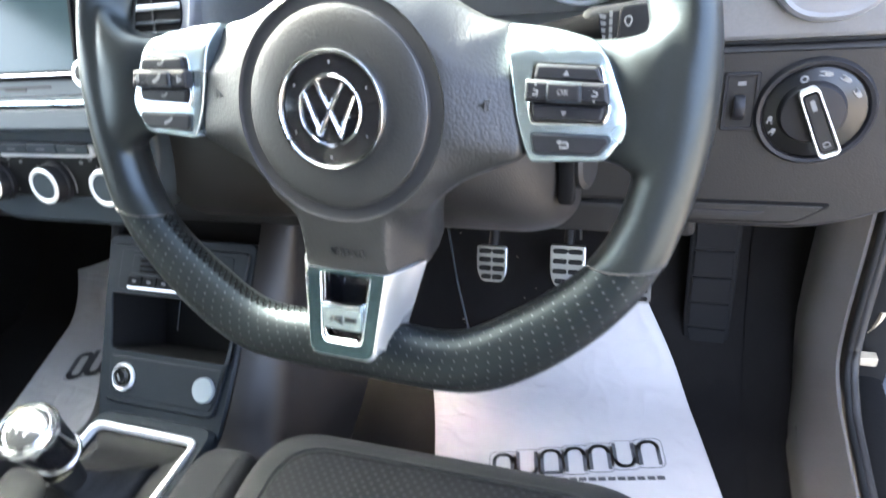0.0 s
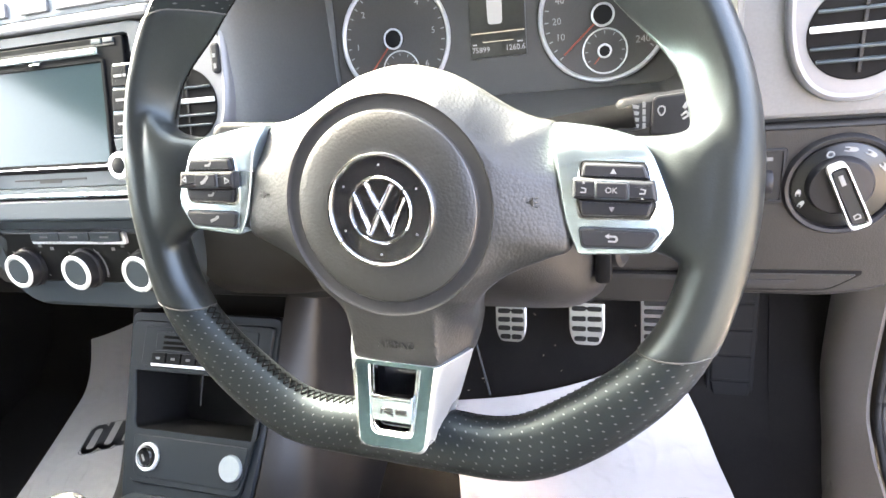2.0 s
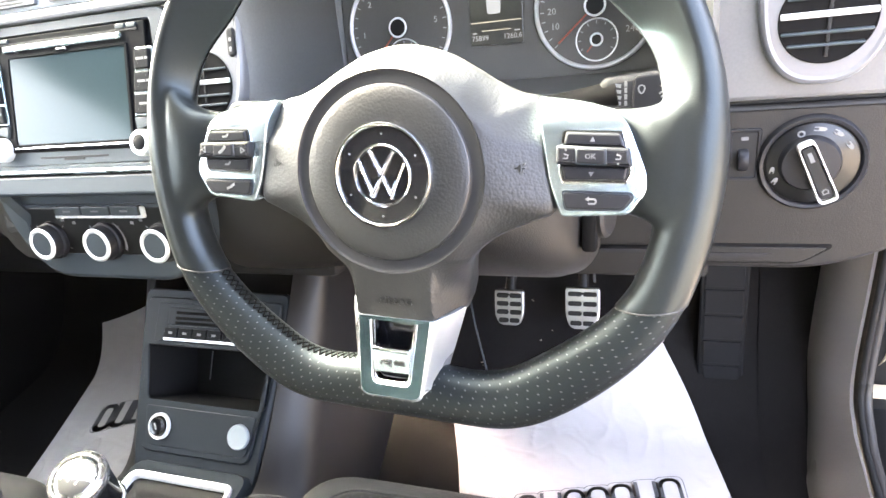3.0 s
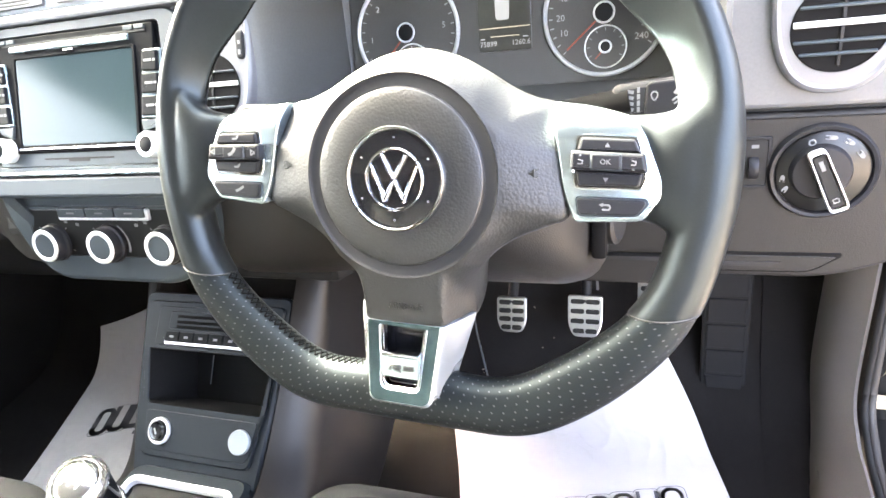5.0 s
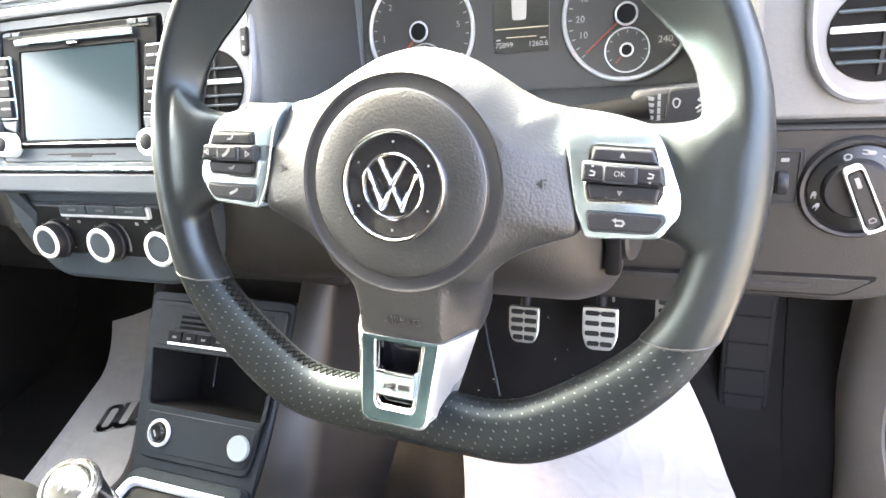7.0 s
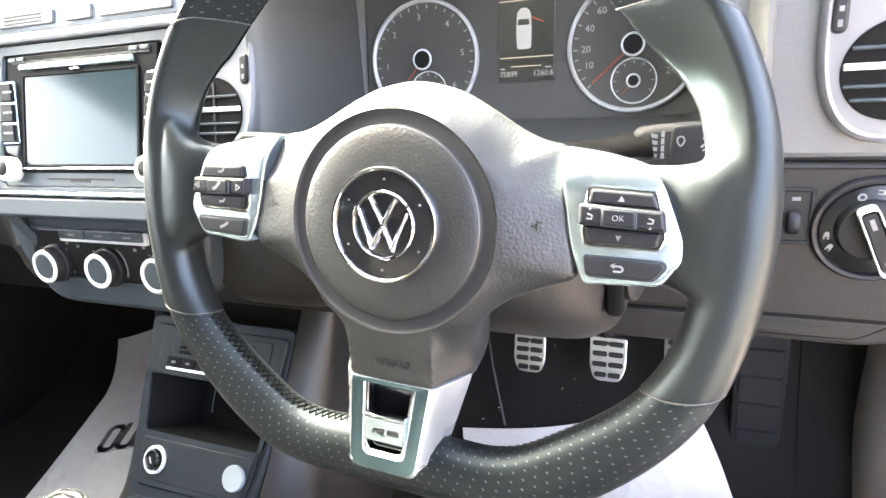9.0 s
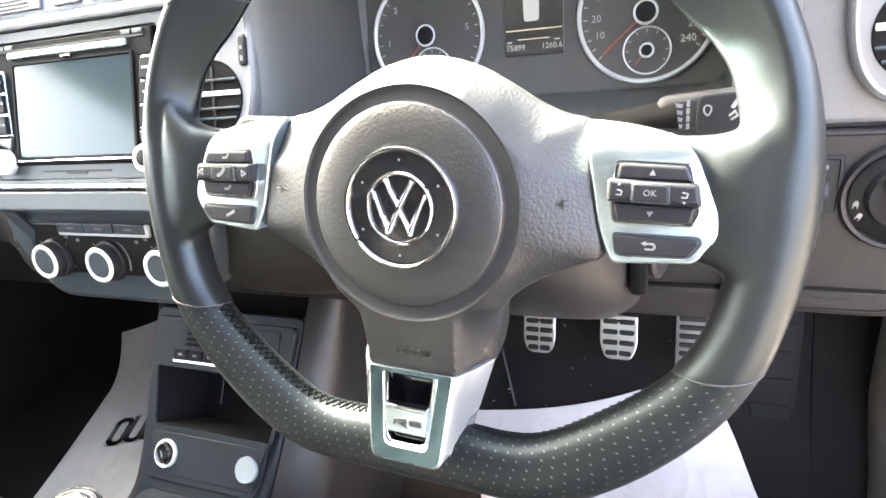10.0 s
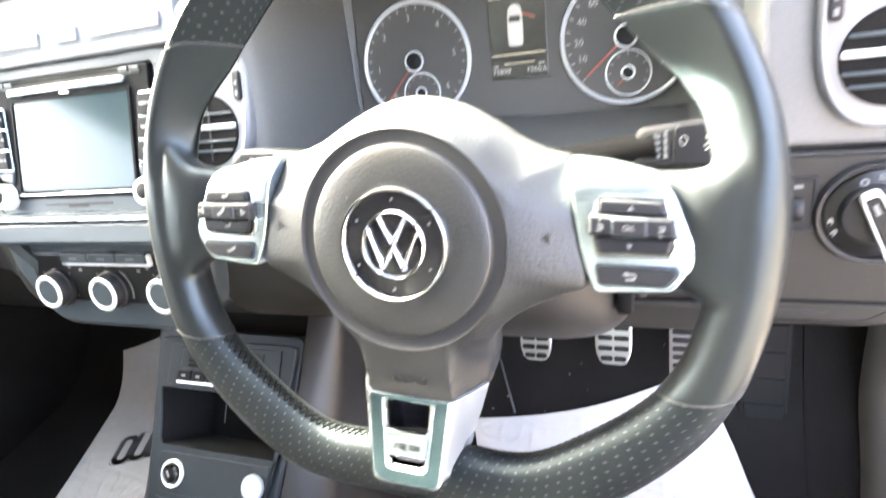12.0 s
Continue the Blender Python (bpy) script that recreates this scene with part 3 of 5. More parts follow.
part("key_tray", slab(rect(-0.059, 0.059, 0.0015, 0.0135, 0.002, 3), 0.0, 0.0055, 0.001), RINGS, climate)
for i in range(3):
    x0 = -0.0565 + 0.038 * i
    key = part("key", slab(rect(x0, x0 + 0.0365, 0.0048, 0.0145, 0.0012, 3), 0.001, 0.0075, 0.001), GREYTRIM, climate)
    part("key_mark", box(0.010, 0.0018, 0.0004, 0, at(x0 + 0.018, 0.0095, 0.0077)), GREYINK, key)
for x in (-0.0752, 0.0, 0.0745):
    dial = part("dial", lathe([(0.0205, 0.0), (0.0200, 0.004), (0.0184, 0.0055), (0.0180, 0.0125), (0.0168, 0.0145), (0.0, 0.0148)], 48), KEYCAP, climate, "black rotary dial with a chrome ring")
    dial.location = (x, -0.0235, 0.001)
    part("ring", torus(0.0150, 0.0023, 0.0018, 48, 10), RINGS, dial).location = (0, 0, 0.0148)
    part("dial_cap", lathe([(0.0130, 0.0145), (0.0124, 0.0157), (0, 0.016)], 32), GREYTRIM, dial)
    for a in (-20, 40, 140, 200):
        part("scale_mark", box(0.0026, 0.0012, 0.0004, 0, pose(0.0240 * math.cos(radians(a)), 0.0240 * math.sin(radians(a)), 0.0012, 0, 0, a)), GREYINK, dial)
    if x == 0.0:
        arc = [radians(55 - 8 * k) for k in range(10)]
        edge = [(0.0230 * math.cos(a), 0.0230 * math.sin(a)) for a in arc] + [((0.0238 + 0.00018 * k) * math.cos(a), (0.0238 + 0.00018 * k) * math.sin(a)) for k, a in reversed(list(enumerate(arc)))]
        part("wedge_mark", slab(edge, 0.0010, 0.0014, 0.0001), WHITE, dial)
for x, y in ((-0.04, 0.0), (-0.055, 0.003), (0.038, 0.0), (0.05, 0.003)):
    part("mark", box(0.004, 0.003, 0.0005, 0, at(x, y - 0.004, 0.0018)), WHITE, climate)


def vent_pair(m, side, label):
    """Two round air vents, one above the other, in a satin bezel with a thumb wheel on one side."""
    v = thing("air_vent", m, label, "air vent", "round dashboard vents")
    cx = 0.0
    H = 0.066
    n = 64

    def stadium(w, ext):
        out = []
        for i in range(n):
            a = 2 * math.pi * i / n
            x, y = math.cos(a), math.sin(a)
            out.append((w * (abs(x) ** 0.8) * (1 if x > 0 else -1), (H / 2 + (H / 2 + ext) * (abs(y) ** 0.72) * (1 if y > 0 else -1))))
        return out

    bez = rings([[(p[0], p[1], z) for p in stadium(w, e)] for w, e, z in ((0.0415, 0.0435, -0.01), (0.0415, 0.0435, 0.003), (0.0405, 0.0425, 0.0055), (0.0385, 0.040, 0.0068), (0.0365, 0.0375, 0.0062))], cap1=True)
    part("bezel", bez, BEZEL, v, "satin grey bezel")
    for y in (0.0, H):
        # No hole here: a flat disc whose black carries the shade inside the duct.
        hole = part("duct", lathe([(0.0292, 0.0060), (0.0290, 0.0072), (0.0284, 0.0074), (0.0282, 0.0068), (0, 0.0067)], 56), VOID, v)
        hole.location = (cx, y, 0)
        for i, dy in enumerate((-0.0165, -0.0085, 0.003, 0.0135)):
            w = 2 * math.sqrt(max(0.0282 ** 2 - dy * dy, 0))
            bright = i == 2
            part("slat", box(w, 0.0038 if bright else 0.0018, 0.003, 0.0008, pose(cx, dy, 0.0078, 24)), RINGS if bright else GREYTRIM, hole)
        part("divider", box(0.0022, 0.049, 0.002, 0.0005, at(cx + 0.001, 0, 0.0071)), BLACK, hole)
    wheel = part("thumb_wheel", slab(rect(side * 0.0325 - 0.0042, side * 0.0325 + 0.0042, 0.022, 0.046, 0.004, 4), 0.0, 0.0082, 0.002), KEYCAP, v)
    part("wheel_mark", add(box(0.0025, 0.004, 0.0004, 0, at(side * 0.0325, 0.028, 0.0084)), box(0.0025, 0.003, 0.0004, 0, at(side * 0.0325, 0.036, 0.0084))), GREYINK, wheel)
    return v


vent_pair(leaning(-0.222, 0.140, 0.681, 24), 1, "satin grey bezel with two round slatted vents beside the radio")
vent_pair(leaning(0.2575, 0.1690, 0.682, 7.5), -1, "satin grey bezel with two round slatted vents by the door")

# ---- instrument cluster ----
CLUSTER = leaning(0.0015, 0.2905, 0.678, 19.3)
cluster = thing("instrument_cluster", CLUSTER, "black instrument cluster with two chrome-ringed gauges and a display", "instrument cluster")
part("backplate", slab(rect(-0.16, 0.16, -0.06, 0.10, 0.02, 5), -0.02, -0.001, 0.002), DIAL, cluster)


def gauge(x, labels, minor, needle_deg, sub, label):
    g = part("gauge", lathe([(0.0525, -0.001), (0.0525, 0.0005), (0, 0.0008)], 56), DIAL, cluster, label)
    g.location = (x, 0, 0)
    part("gauge_ring", torus(0.0538, 0.0021, 0.0026, 72, 10), RINGS, g).location = (0, 0, 0.001)
    for text, deg in labels:
        a = radians(deg)
        part("numeral", words(text, 0.0082, at(0.0395 * math.cos(a), 0.0395 * math.sin(a), 0.0012)), GLOW, g, smooth=False)
    for deg in minor:
        a = radians(deg)
        part("tick", box(0.0034, 0.0010, 0.0004, 0, pose(0.0485 * math.cos(a), 0.0485 * math.sin(a), 0.0012, 0, 0, deg)), GLOW, g, smooth=False)
    a = radians(needle_deg)
    part("needle", box(0.036, 0.0016, 0.001, 0.0003, pose(0.027 * math.cos(a), 0.027 * math.sin(a), 0.004, 0, 0, needle_deg)), NEEDLE, g)
    hub = part("needle_hub", lathe([(0.0088, 0.001), (0.0088, 0.0055), (0.008, 0.006), (0, 0.006)], 32), BLACK, g)
    part("hub_ring", torus(0.0088, 0.0011, None, 40, 8), RINGS, hub).location = (0, 0, 0.0055)
    s = part("small_gauge", lathe([(0.0185, 0.0006), (0.0185, 0.0014), (0, 0.0016)], 40), DIAL, g)
    s.location = (sub, -0.0295, 0.0)
    part("small_ring", torus(0.0185, 0.0007, None, 48, 8), RINGS, s).location = (0, 0, 0.0016)
    small = bmesh.new()
    for deg in range(-30, 211, 30):
        add(small, box(0.0026, 0.0008, 0.0003, 0, pose(0.0155 * math.cos(radians(deg)), 0.0155 * math.sin(radians(deg)), 0.0018, 0, 0, deg)))
    part("small_ticks", small, GLOW, s, smooth=False)
    part("small_hub", lathe([(0.005, 0.0015), (0.005, 0.004), (0, 0.0042)], 24), BLACK, s)
    part("small_hub_ring", torus(0.0052, 0.0009, None, 32, 8), RINGS, s).location = (0, 0, 0.004)
    part("small_needle", box(0.009, 0.001, 0.0006, 0, pose(-0.006, -0.007, 0.0025, 0, 0, 228)), NEEDLE, s)


gauge(-0.0965, [(str(i), 231 - 45 * i) for i in range(7)], [231 - 11.25 * i for i in range(25)], 228, 0.004, "rev counter with white numerals")
speeds = [("10", 202), ("20", 182), ("40", 157), ("60", 132), ("80", 113), ("100", 95), ("120", 76), ("140", 57), ("160", 39), ("180", 20), ("200", 2), ("220", -17), ("240", -35)]
gauge(0.0965, speeds, [222, 212, 202, 192, 182, 170, 157, 144, 132] + [132 - 9.3 * i for i in range(1, 19)], 222, 0.001, "speedometer with white numerals")
display = part("display", slab(rect(-0.022, 0.0295, -0.0255, 0.062, 0.002, 3), -0.001, 0.0012, 0.0004), LCD, cluster, "dark multifunction display with pale symbols")
car = rounded([(-0.0045, 0.003), (0.0085, 0.003), (0.009, 0.02), (0.0082, 0.034), (0.005, 0.038), (-0.001, 0.038), (-0.0042, 0.034), (-0.005, 0.02)], 0.003, 3)
part("car_symbol", slab(car, 0.001, 0.0017, 0.0002), GLOW, display, smooth=False)
part("symbol_window", slab(rounded([(-0.0035, 0.0235), (0.0075, 0.0235), (0.0068, 0.0285), (-0.0028, 0.0285)], 0.001, 2), 0.0015, 0.0021, 0.0001), LCD, display, smooth=False)
part("door_symbol", box(0.012, 0.0016, 0.0004, 0, pose(0.0145, 0.0275, 0.0016, 0, 0, -22)), NEEDLE, display)
for y in (-0.004, 0.0445):
    part("display_line", box(0.049, 0.0009, 0.0004, 0, at(0.0038, y, 0.0015)), AMBER, display)
part("display_line", box(0.028, 0.0007, 0.0004, 0, at(0.0038, -0.0118, 0.0015)), AMBER, display)
part("odometer", words("75899", 0.0068, at(-0.0125, -0.0185, 0.0014)), GLOW, display, smooth=False)
part("trip_meter", words("1260.6", 0.0068, at(0.0195, -0.0185, 0.0014)), GLOW, display, smooth=False)
part("unit_mark", box(0.004, 0.0012, 0.0003, 0, at(-0.018, -0.0135, 0.0014)), GLOW, display)
part("unit_mark", box(0.005, 0.0012, 0.0003, 0, at(0.024, -0.0135, 0.0014)), GLOW, display)
part("clock_mark", box(0.014, 0.004, 0.0003, 0, at(0.004, 0.0505, 0.0014)), GLOW, display)

# ---- light switch and dimmer beside the wheel ----
switch = thing("light_switch", RIGHT @ at(-0.0005, -0.0970, 0.001) @ Matrix.Scale(0.955, 4), "round rotary headlight switch with a chrome-edged grip", "light switch")
part("bezel", lathe([(0.0378, -0.002), (0.0376, 0.0024), (0.0358, 0.0046), (0.0334, 0.0040), (0.0322, 0.0012), (0.0, 0.0012)], 72), KEYCAP, switch, "black bezel ring")
part("plate", lathe([(0.0320, 0.0006), (0.0316, 0.0024), (0.0305, 0.0032), (0, 0.0032)], 64), SWITCHFACE, switch, "glossy black face")
part("turn_ring", lathe([(0.0215, 0.0028), (0.0208, 0.0078), (0.0192, 0.0098), (0.0120, 0.0104), (0, 0.0104)], 56), KEYCAP, switch).location = (-0.002, 0.001, 0)
grip = part("grip", slab(rounded([(-0.0058, -0.0245), (0.0058, -0.0245), (0.0054, 0.0225), (-0.0054, 0.0225)], 0.0035, 4), 0.009, 0.0215, 0.0015, 3), BLACK, switch)
grip.matrix_local = pose(0.0008, -0.0015, 0, 0, 0, 24) @ Matrix.Diagonal((0.84, 0.94, 0.9, 1))
part("grip_edge", frame_plate(rounded([(-0.0084, -0.0275), (0.0084, -0.0275), (0.0074, 0.0255), (-0.0074, 0.0255)], 0.005, 6), rounded([(-0.0066, -0.0254), (0.0066, -0.0254), (0.0058, 0.0236), (-0.0058, 0.0236)], 0.0038, 6), 0.013, 0.0236, 0.0012), RINGS, grip, "chrome edge of the grip")
part("grip_mark", box(0.0034, 0.0085, 0.0005, 0.0002, at(0, 0.0135, 0.0217)), WHITE, grip)
part("grip_symbol", stroke([(-0.0022, -0.0195), (0.0020, -0.0195), (0.0024, -0.0172), (0.0008, -0.0158), (-0.0022, -0.0165), (-0.0022, -0.0195)], 0.0009, 0.0005, at(0, 0, 0.0217)), WHITE, grip)
part("mark", torus(0.0021, 0.0007, 0.0004, 16, 6), WHITE, switch).location = (-0.0095, 0.0235, 0.0036)
for x, y, w, turn in ((0.0035, 0.0268, 0.0095, -6), (0.0155, 0.0228, 0.0085, -32), (0.0238, 0.0128, 0.0075, -52), (-0.0268, -0.0040, 0.0062, 84), (-0.0240, -0.0128, 0.0062, 60)):
    lamp = stroke([(-w / 2, 0.0012), (-w / 6, 0.0014), (-w / 6, -0.0014), (-w / 2, -0.0012)], 0.0009, 0.0005)
    add(lamp, slab(rounded([(-w / 8, -0.0017), (w / 4, -0.0015), (w / 2.4, 0), (w / 4, 0.0015), (-w / 8, 0.0017)], 0.0008, 3), -0.0002, 0.0004, 0.0001))
    bmesh.ops.transform(lamp, matrix=pose(x, y, 0.0035, 0, 0, turn), verts=lamp.verts[:])
    part("mark", lamp, WHITE, switch)

dimmer = thing("dimmer_switch", RIGHT @ at(-0.0455, -0.0895, 0.001), "black illumination dimmer thumb wheel in the dashboard", "dimmer switch")
part("surround", frame_plate(rect(-0.011, 0.011, -0.020, 0.020, 0.002, 3), rect(-0.0085, 0.0085, -0.0175, 0.0175, 0.0015, 3), -0.002, 0.0016, 0.0006), KEYCAP, dimmer)
part("plate", slab(rect(-0.0087, 0.0087, -0.0177, 0.0177, 0.001, 3), -0.002, 0.0006, 0.0004), BLACK, dimmer)
wheel_bm = lathe([(0.0, -0.0035), (0.0085, -0.0035), (0.0092, -0.002), (0.0092, 0.002), (0.0085, 0.0035), (0, 0.0035)], 28)
bmesh.ops.transform(wheel_bm, matrix=pose(-0.0005, -0.004, -0.002, 0, 90), verts=wheel_bm.verts[:])
part("thumb_wheel", wheel_bm, KEYCAP, dimmer)
part("mark", box(0.005, 0.0026, 0.0004, 0, at(0, 0.0125, 0.0008)), WHITE, dimmer)

# ---- steering wheel ----
WHEEL = leaning(0, 0, 0.66, 22, -3)
wheel = thing("steering_wheel", WHEEL, "black leather flat-bottomed steering wheel with silver spoke trim", "steering wheel")
RIM_Z, RIM_X, RIM_V = -0.025, -0.004, 0.010


def rim_outer(deg):
    """The rim's outer radius, by the angle from straight down."""
    return table(abs(deg), (0, 10, 18, 23, 27, 35, 45, 55, 63, 69, 76, 90, 180), (0.1790, 0.1815, 0.1878, 0.1940, 0.1962, 0.1966, 0.1972, 0.1985, 0.1988, 0.1962, 0.1943, 0.1938, 0.1938))


def rim_half(deg):
    a = abs(deg)
    return lerp(0.0200, 0.0153, ease(34, 72, a))


def rim_point(deg, psi, grow=0.0):
    a = radians(deg)
    smooth = sum(rim_outer(deg + d) for d in (-5, -2.5, 0, 2.5, 5)) / 5
    hw = rim_half(deg) + grow
    swell = 0.0115 * ease(108, 129, abs(deg)) * (1 - ease(134, 168, abs(deg))) * max(-math.cos(psi), 0)
    r = smooth - rim_half(deg) + hw * math.cos(psi) - swell
    slope = 0.015 * ease(92, 110, abs(deg)) * (1 - ease(152, 180, abs(deg))) * max(0.35 - math.cos(psi), 0) / 1.35 * max(math.sin(psi) + 0.35, 0)
    return Vector((RIM_X + r * math.sin(a), RIM_V - r * math.cos(a), RIM_Z + (0.0160 + grow) * math.sin(psi) - slope))


def cut(deg, psi):
    """The leather joins run level across the rim, so they lie further round on its inner side."""
    a, s = abs(deg), math.copysign(1, deg)
    if a == 67:
        return s * (62.0 + 3.6 * math.cos(psi))
    if a == 122:
        return s * (126.0 - 6.5 * math.cos(psi))
    return deg


def rim_piece(d0, d1, step=2.0, k=28, grow=0.0, closed=False):
    bm = bmesh.new()
    uv = bm.loops.layers.uv.new("skin")
    n = max(2, round((d1 - d0) / step))
    degs = [lerp(d0, d1, i / n) for i in range(n + 1)]
    psis = [2 * math.pi * j / k for j in range(k)]
    over = 1.0 if closed else 0.0
    g = [[bm.verts.new(rim_point(lerp(cut(d0, p) - over, cut(d1, p) + over, i / n), p, grow)) for p in psis] for i in range(n + 1)]
    for i in range(n):
        for j in range(k):
            f = bm.faces.new((g[i][j], g[i + 1][j], g[i + 1][(j + 1) % k], g[i][(j + 1) % k]))
            for lo, (a, b) in zip(f.loops, ((i, j), (i + 1, j), (i + 1, j + 1), (i, j + 1))):
                lo[uv].uv = (radians(degs[a]) * 0.178, 2 * math.pi * b / k * 0.0178)
    if closed:
        bm.faces.new(g[0])
        bm.faces.new(g[n])
    return bm


part("lower_rim", rim_piece(-67, 67), PUNCHED, wheel, "perforated black leather")
UPPER = [(122, 180), (-180, -122)]
for d0, d1 in UPPER:
    part("upper_rim", rim_piece(d0, d1), PUNCHED, wheel, "perforated black leather")
SEAMLINE = surface("grey seam edge", (0.028, 0.028, 0.027), 0.6)
for d in (67, -67, 122, -122):
    part("seam", pipe([rim_point(cut(d, 2 * math.pi * j / 40), 2 * math.pi * j / 40, 0.0005) for j in range(41)], 0.0005, 6, False), SEAMLINE, wheel)


def stitches(d0, d1):
    """Crossed thread along the rim's inner edge."""
    bm = bmesh.new()
    n = round(abs(d1 - d0) * 0.58)
    for i in range(n):
        a, b = lerp(d0, d1, i / n), lerp(d0, d1, (i + 1) / n)
        mid = math.pi * (1.20 if d0 > 0 else 0.96 if d0 > -100 else 1.05)
        p, q = mid - math.pi * 0.08, mid + math.pi * 0.08
        for s, e in (((a, p), (b, q)), ((a, q), (b, p))):
            add(bm, pipe([rim_point(*s, 0.0002), rim_point((a + b) / 2, mid, 0.0005), rim_point(*e, 0.0002)], 0.0005, 5))
    return bm


part("stitching", stitches(-66, -13), THREAD, wheel, "black crossed stitching")
part("stitching", stitches(13, 66), THREAD, wheel, "black crossed stitching")
part("stitching", stitches(142, 176), THREAD, wheel, "black crossed stitching")
part("stitching", stitches(-176, -104), THREAD, wheel, "black crossed stitching")

# airbag cover, from its round middle out to the spokes
half = [(0, 0.0785), (0.025, 0.0738), (0.045, 0.0640), (0.062, 0.0540), (0.076, 0.0480), (0.0885, 0.0445), (0.0915, 0.03), (0.0960, 0.006), (0.1005, -0.019), (0.088, -0.0265), (0.068, -0.036), (0.0525, -0.049), (0.044, -0.066), (0.040, -0.082), (0.0390, -0.0925), (0.02, -0.0970), (0, -0.0975)]
loop = half + [(-x, y) for x, y in half[-2:0:-1]]
dense = smooth_loop(loop, 6)
angles = np.array([math.atan2(p[1], p[0]) for p in dense])
order = np.argsort(angles)
radii = np.array([math.hypot(p[0], p[1]) for p in dense])[order]
angles = angles[order]
N_HUB = 216


def hub_radius(a):
    return float(np.interp(a, angles, radii, period=2 * math.pi))


def hub_drop(a):
    s = math.sin(a)
    return table(s, (-1, -0.93, -0.75, -0.6, 0, 1), (0.0085, 0.009, 0.012, 0.014, 0.0135, 0.0135))


def stem_side(x, v):
    """Below the pad the cover narrows to a flat front with sides that slope back."""
    return 0.026 * max(0, (x - 0.0265) / 0.0125) ** 1.15 * ease(0.050, 0.082, -v)


def hub_roll(x, v):
    """The upper face rolls over towards the dashboard, evenly from shoulder to shoulder."""
    start = table(x, (0, 0.03, 0.045, 0.055, 0.065, 0.08, 0.1), (0.0615, 0.0537, 0.042, 0.031, 0.022, 0.017, 0.015))
    top = table(x, (0, 0.025, 0.045, 0.062, 0.076, 0.0885, 0.1), (0.0785, 0.0738, 0.0640, 0.0540, 0.0480, 0.0445, 0.0435))
    depth = table(x, (0, 0.045, 0.075, 0.09), (0.0195, 0.0182, 0.0168, 0.0156))
    q = max(0, min(1, (v - start) / (top - start)))
    return depth * q * q / (q + 0.10)


def hub_loop(t, extra=0.0, inset=0.0):
    out = []
    for i in range(N_HUB):
        a = 2 * math.pi * i / N_HUB - math.pi
        r = lerp(0.0615, hub_radius(a) - inset, t)
        x, v = r * math.cos(a), r * math.sin(a)
        out.append((x, v, -hub_drop(a) * max(t, 0) ** 1.1 - hub_roll(abs(x), v) - stem_side(abs(x), v) - extra))
    return out


cover = rings([hub_loop(-0.02, 0.0014)] + [hub_loop(k / 24) for k in range(23)] + [hub_loop(0.97, 0.001), hub_loop(1.0, 0.003), hub_loop(1.0, 0.007), hub_loop(1.0, 0.03, 0.004), hub_loop(0.9, 0.05, 0.006)], cap1=True)
part("airbag_cover", cover, AIRBAG, wheel, "charcoal grained airbag cover")
part("groove", lathe([(0.0618, 0.0004), (0.0611, -0.0008), (0.0600, -0.0014), (0.0540, -0.0010), (0.0525, 0.0010)], 96), GROOVE, wheel)
part("centre_pad", lathe([(0.0537, -0.0012), (0.0535, 0.0004), (0.0530, 0.0012), (0.0522, 0.0017), (0.048, 0.0025), (0.044, 0.0034), (0.034, 0.0037), (0, 0.0039)], 96), AIRBAG, wheel)
for k in (-1, 1):
    horn = slab([(k * 0.0776, 0.0052), (k * 0.0796, 0.0059), (k * 0.0812, 0.0078), (k * 0.0812, 0.0026), (k * 0.0796, 0.0045), (k * 0.0776, 0.0046)], -0.0004, 0.0004, 0.0001)
    for lift in (-0.0018, 0.0, 0.0018):
        add(horn, stroke([(k * 0.0822, 0.0052 + lift), (k * 0.0838, 0.0052 + lift * 1.5)], 0.0006, 0.0006))
    bmesh.ops.transform(horn, matrix=at(0, 0, -0.0056), verts=horn.verts[:])
    part("horn_mark", horn, AIRBAG, wheel)
part("airbag_mark", words("AIRBAG", 0.0068, pose(0.002, -0.0812, -0.0036, 14), 0.0004), AIRBAG, wheel, smooth=False)

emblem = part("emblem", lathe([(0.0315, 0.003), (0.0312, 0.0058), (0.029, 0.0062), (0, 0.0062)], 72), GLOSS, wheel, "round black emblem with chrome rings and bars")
part("outer_ring", lathe([(0.0318, 0.0040), (0.0316, 0.0074), (0.0309, 0.0084), (0.0298, 0.0084), (0.0290, 0.0076), (0.0287, 0.0055)], 80), CHROME, emblem)
part("inner_ring", lathe([(0.0190, 0.0056), (0.0188, 0.0074), (0.0181, 0.0081), (0.0174, 0.0081), (0.0169, 0.0074), (0.0166, 0.0056)], 64), CHROME, emblem)
for pts in ([(-0.0085, 0.0157), (-0.0005, 0.0012)], [(0.0085, 0.0157), (0.0005, 0.0012)], [(-0.0155, 0.0085), (-0.0065, -0.0137)], [(-0.0065, -0.0137), (-0.0005, -0.0014)], [(0.0155, 0.0085), (0.0065, -0.0137)], [(0.0065, -0.0137), (0.0005, -0.0014)]):
    p, q = Vector(pts[0]) * 0.93, Vector(pts[1]) * 0.93
    way = (q - p).normalized()
    across = Vector((-way.y, way.x))
    lps = []
    for half_w, z in ((0.0017, 0.0058), (0.0016, 0.0068), (0.0011, 0.0079), (0.0003, 0.0086)):
        lps.append([(c.x, c.y, z) for c in (p + across * half_w, p - across * half_w, q - across * half_w + way * 0.0006, q + across * half_w + way * 0.0006)])
    part("bar", rings(lps, cap0=True, cap1=True), CHROME, emblem, smooth=False)
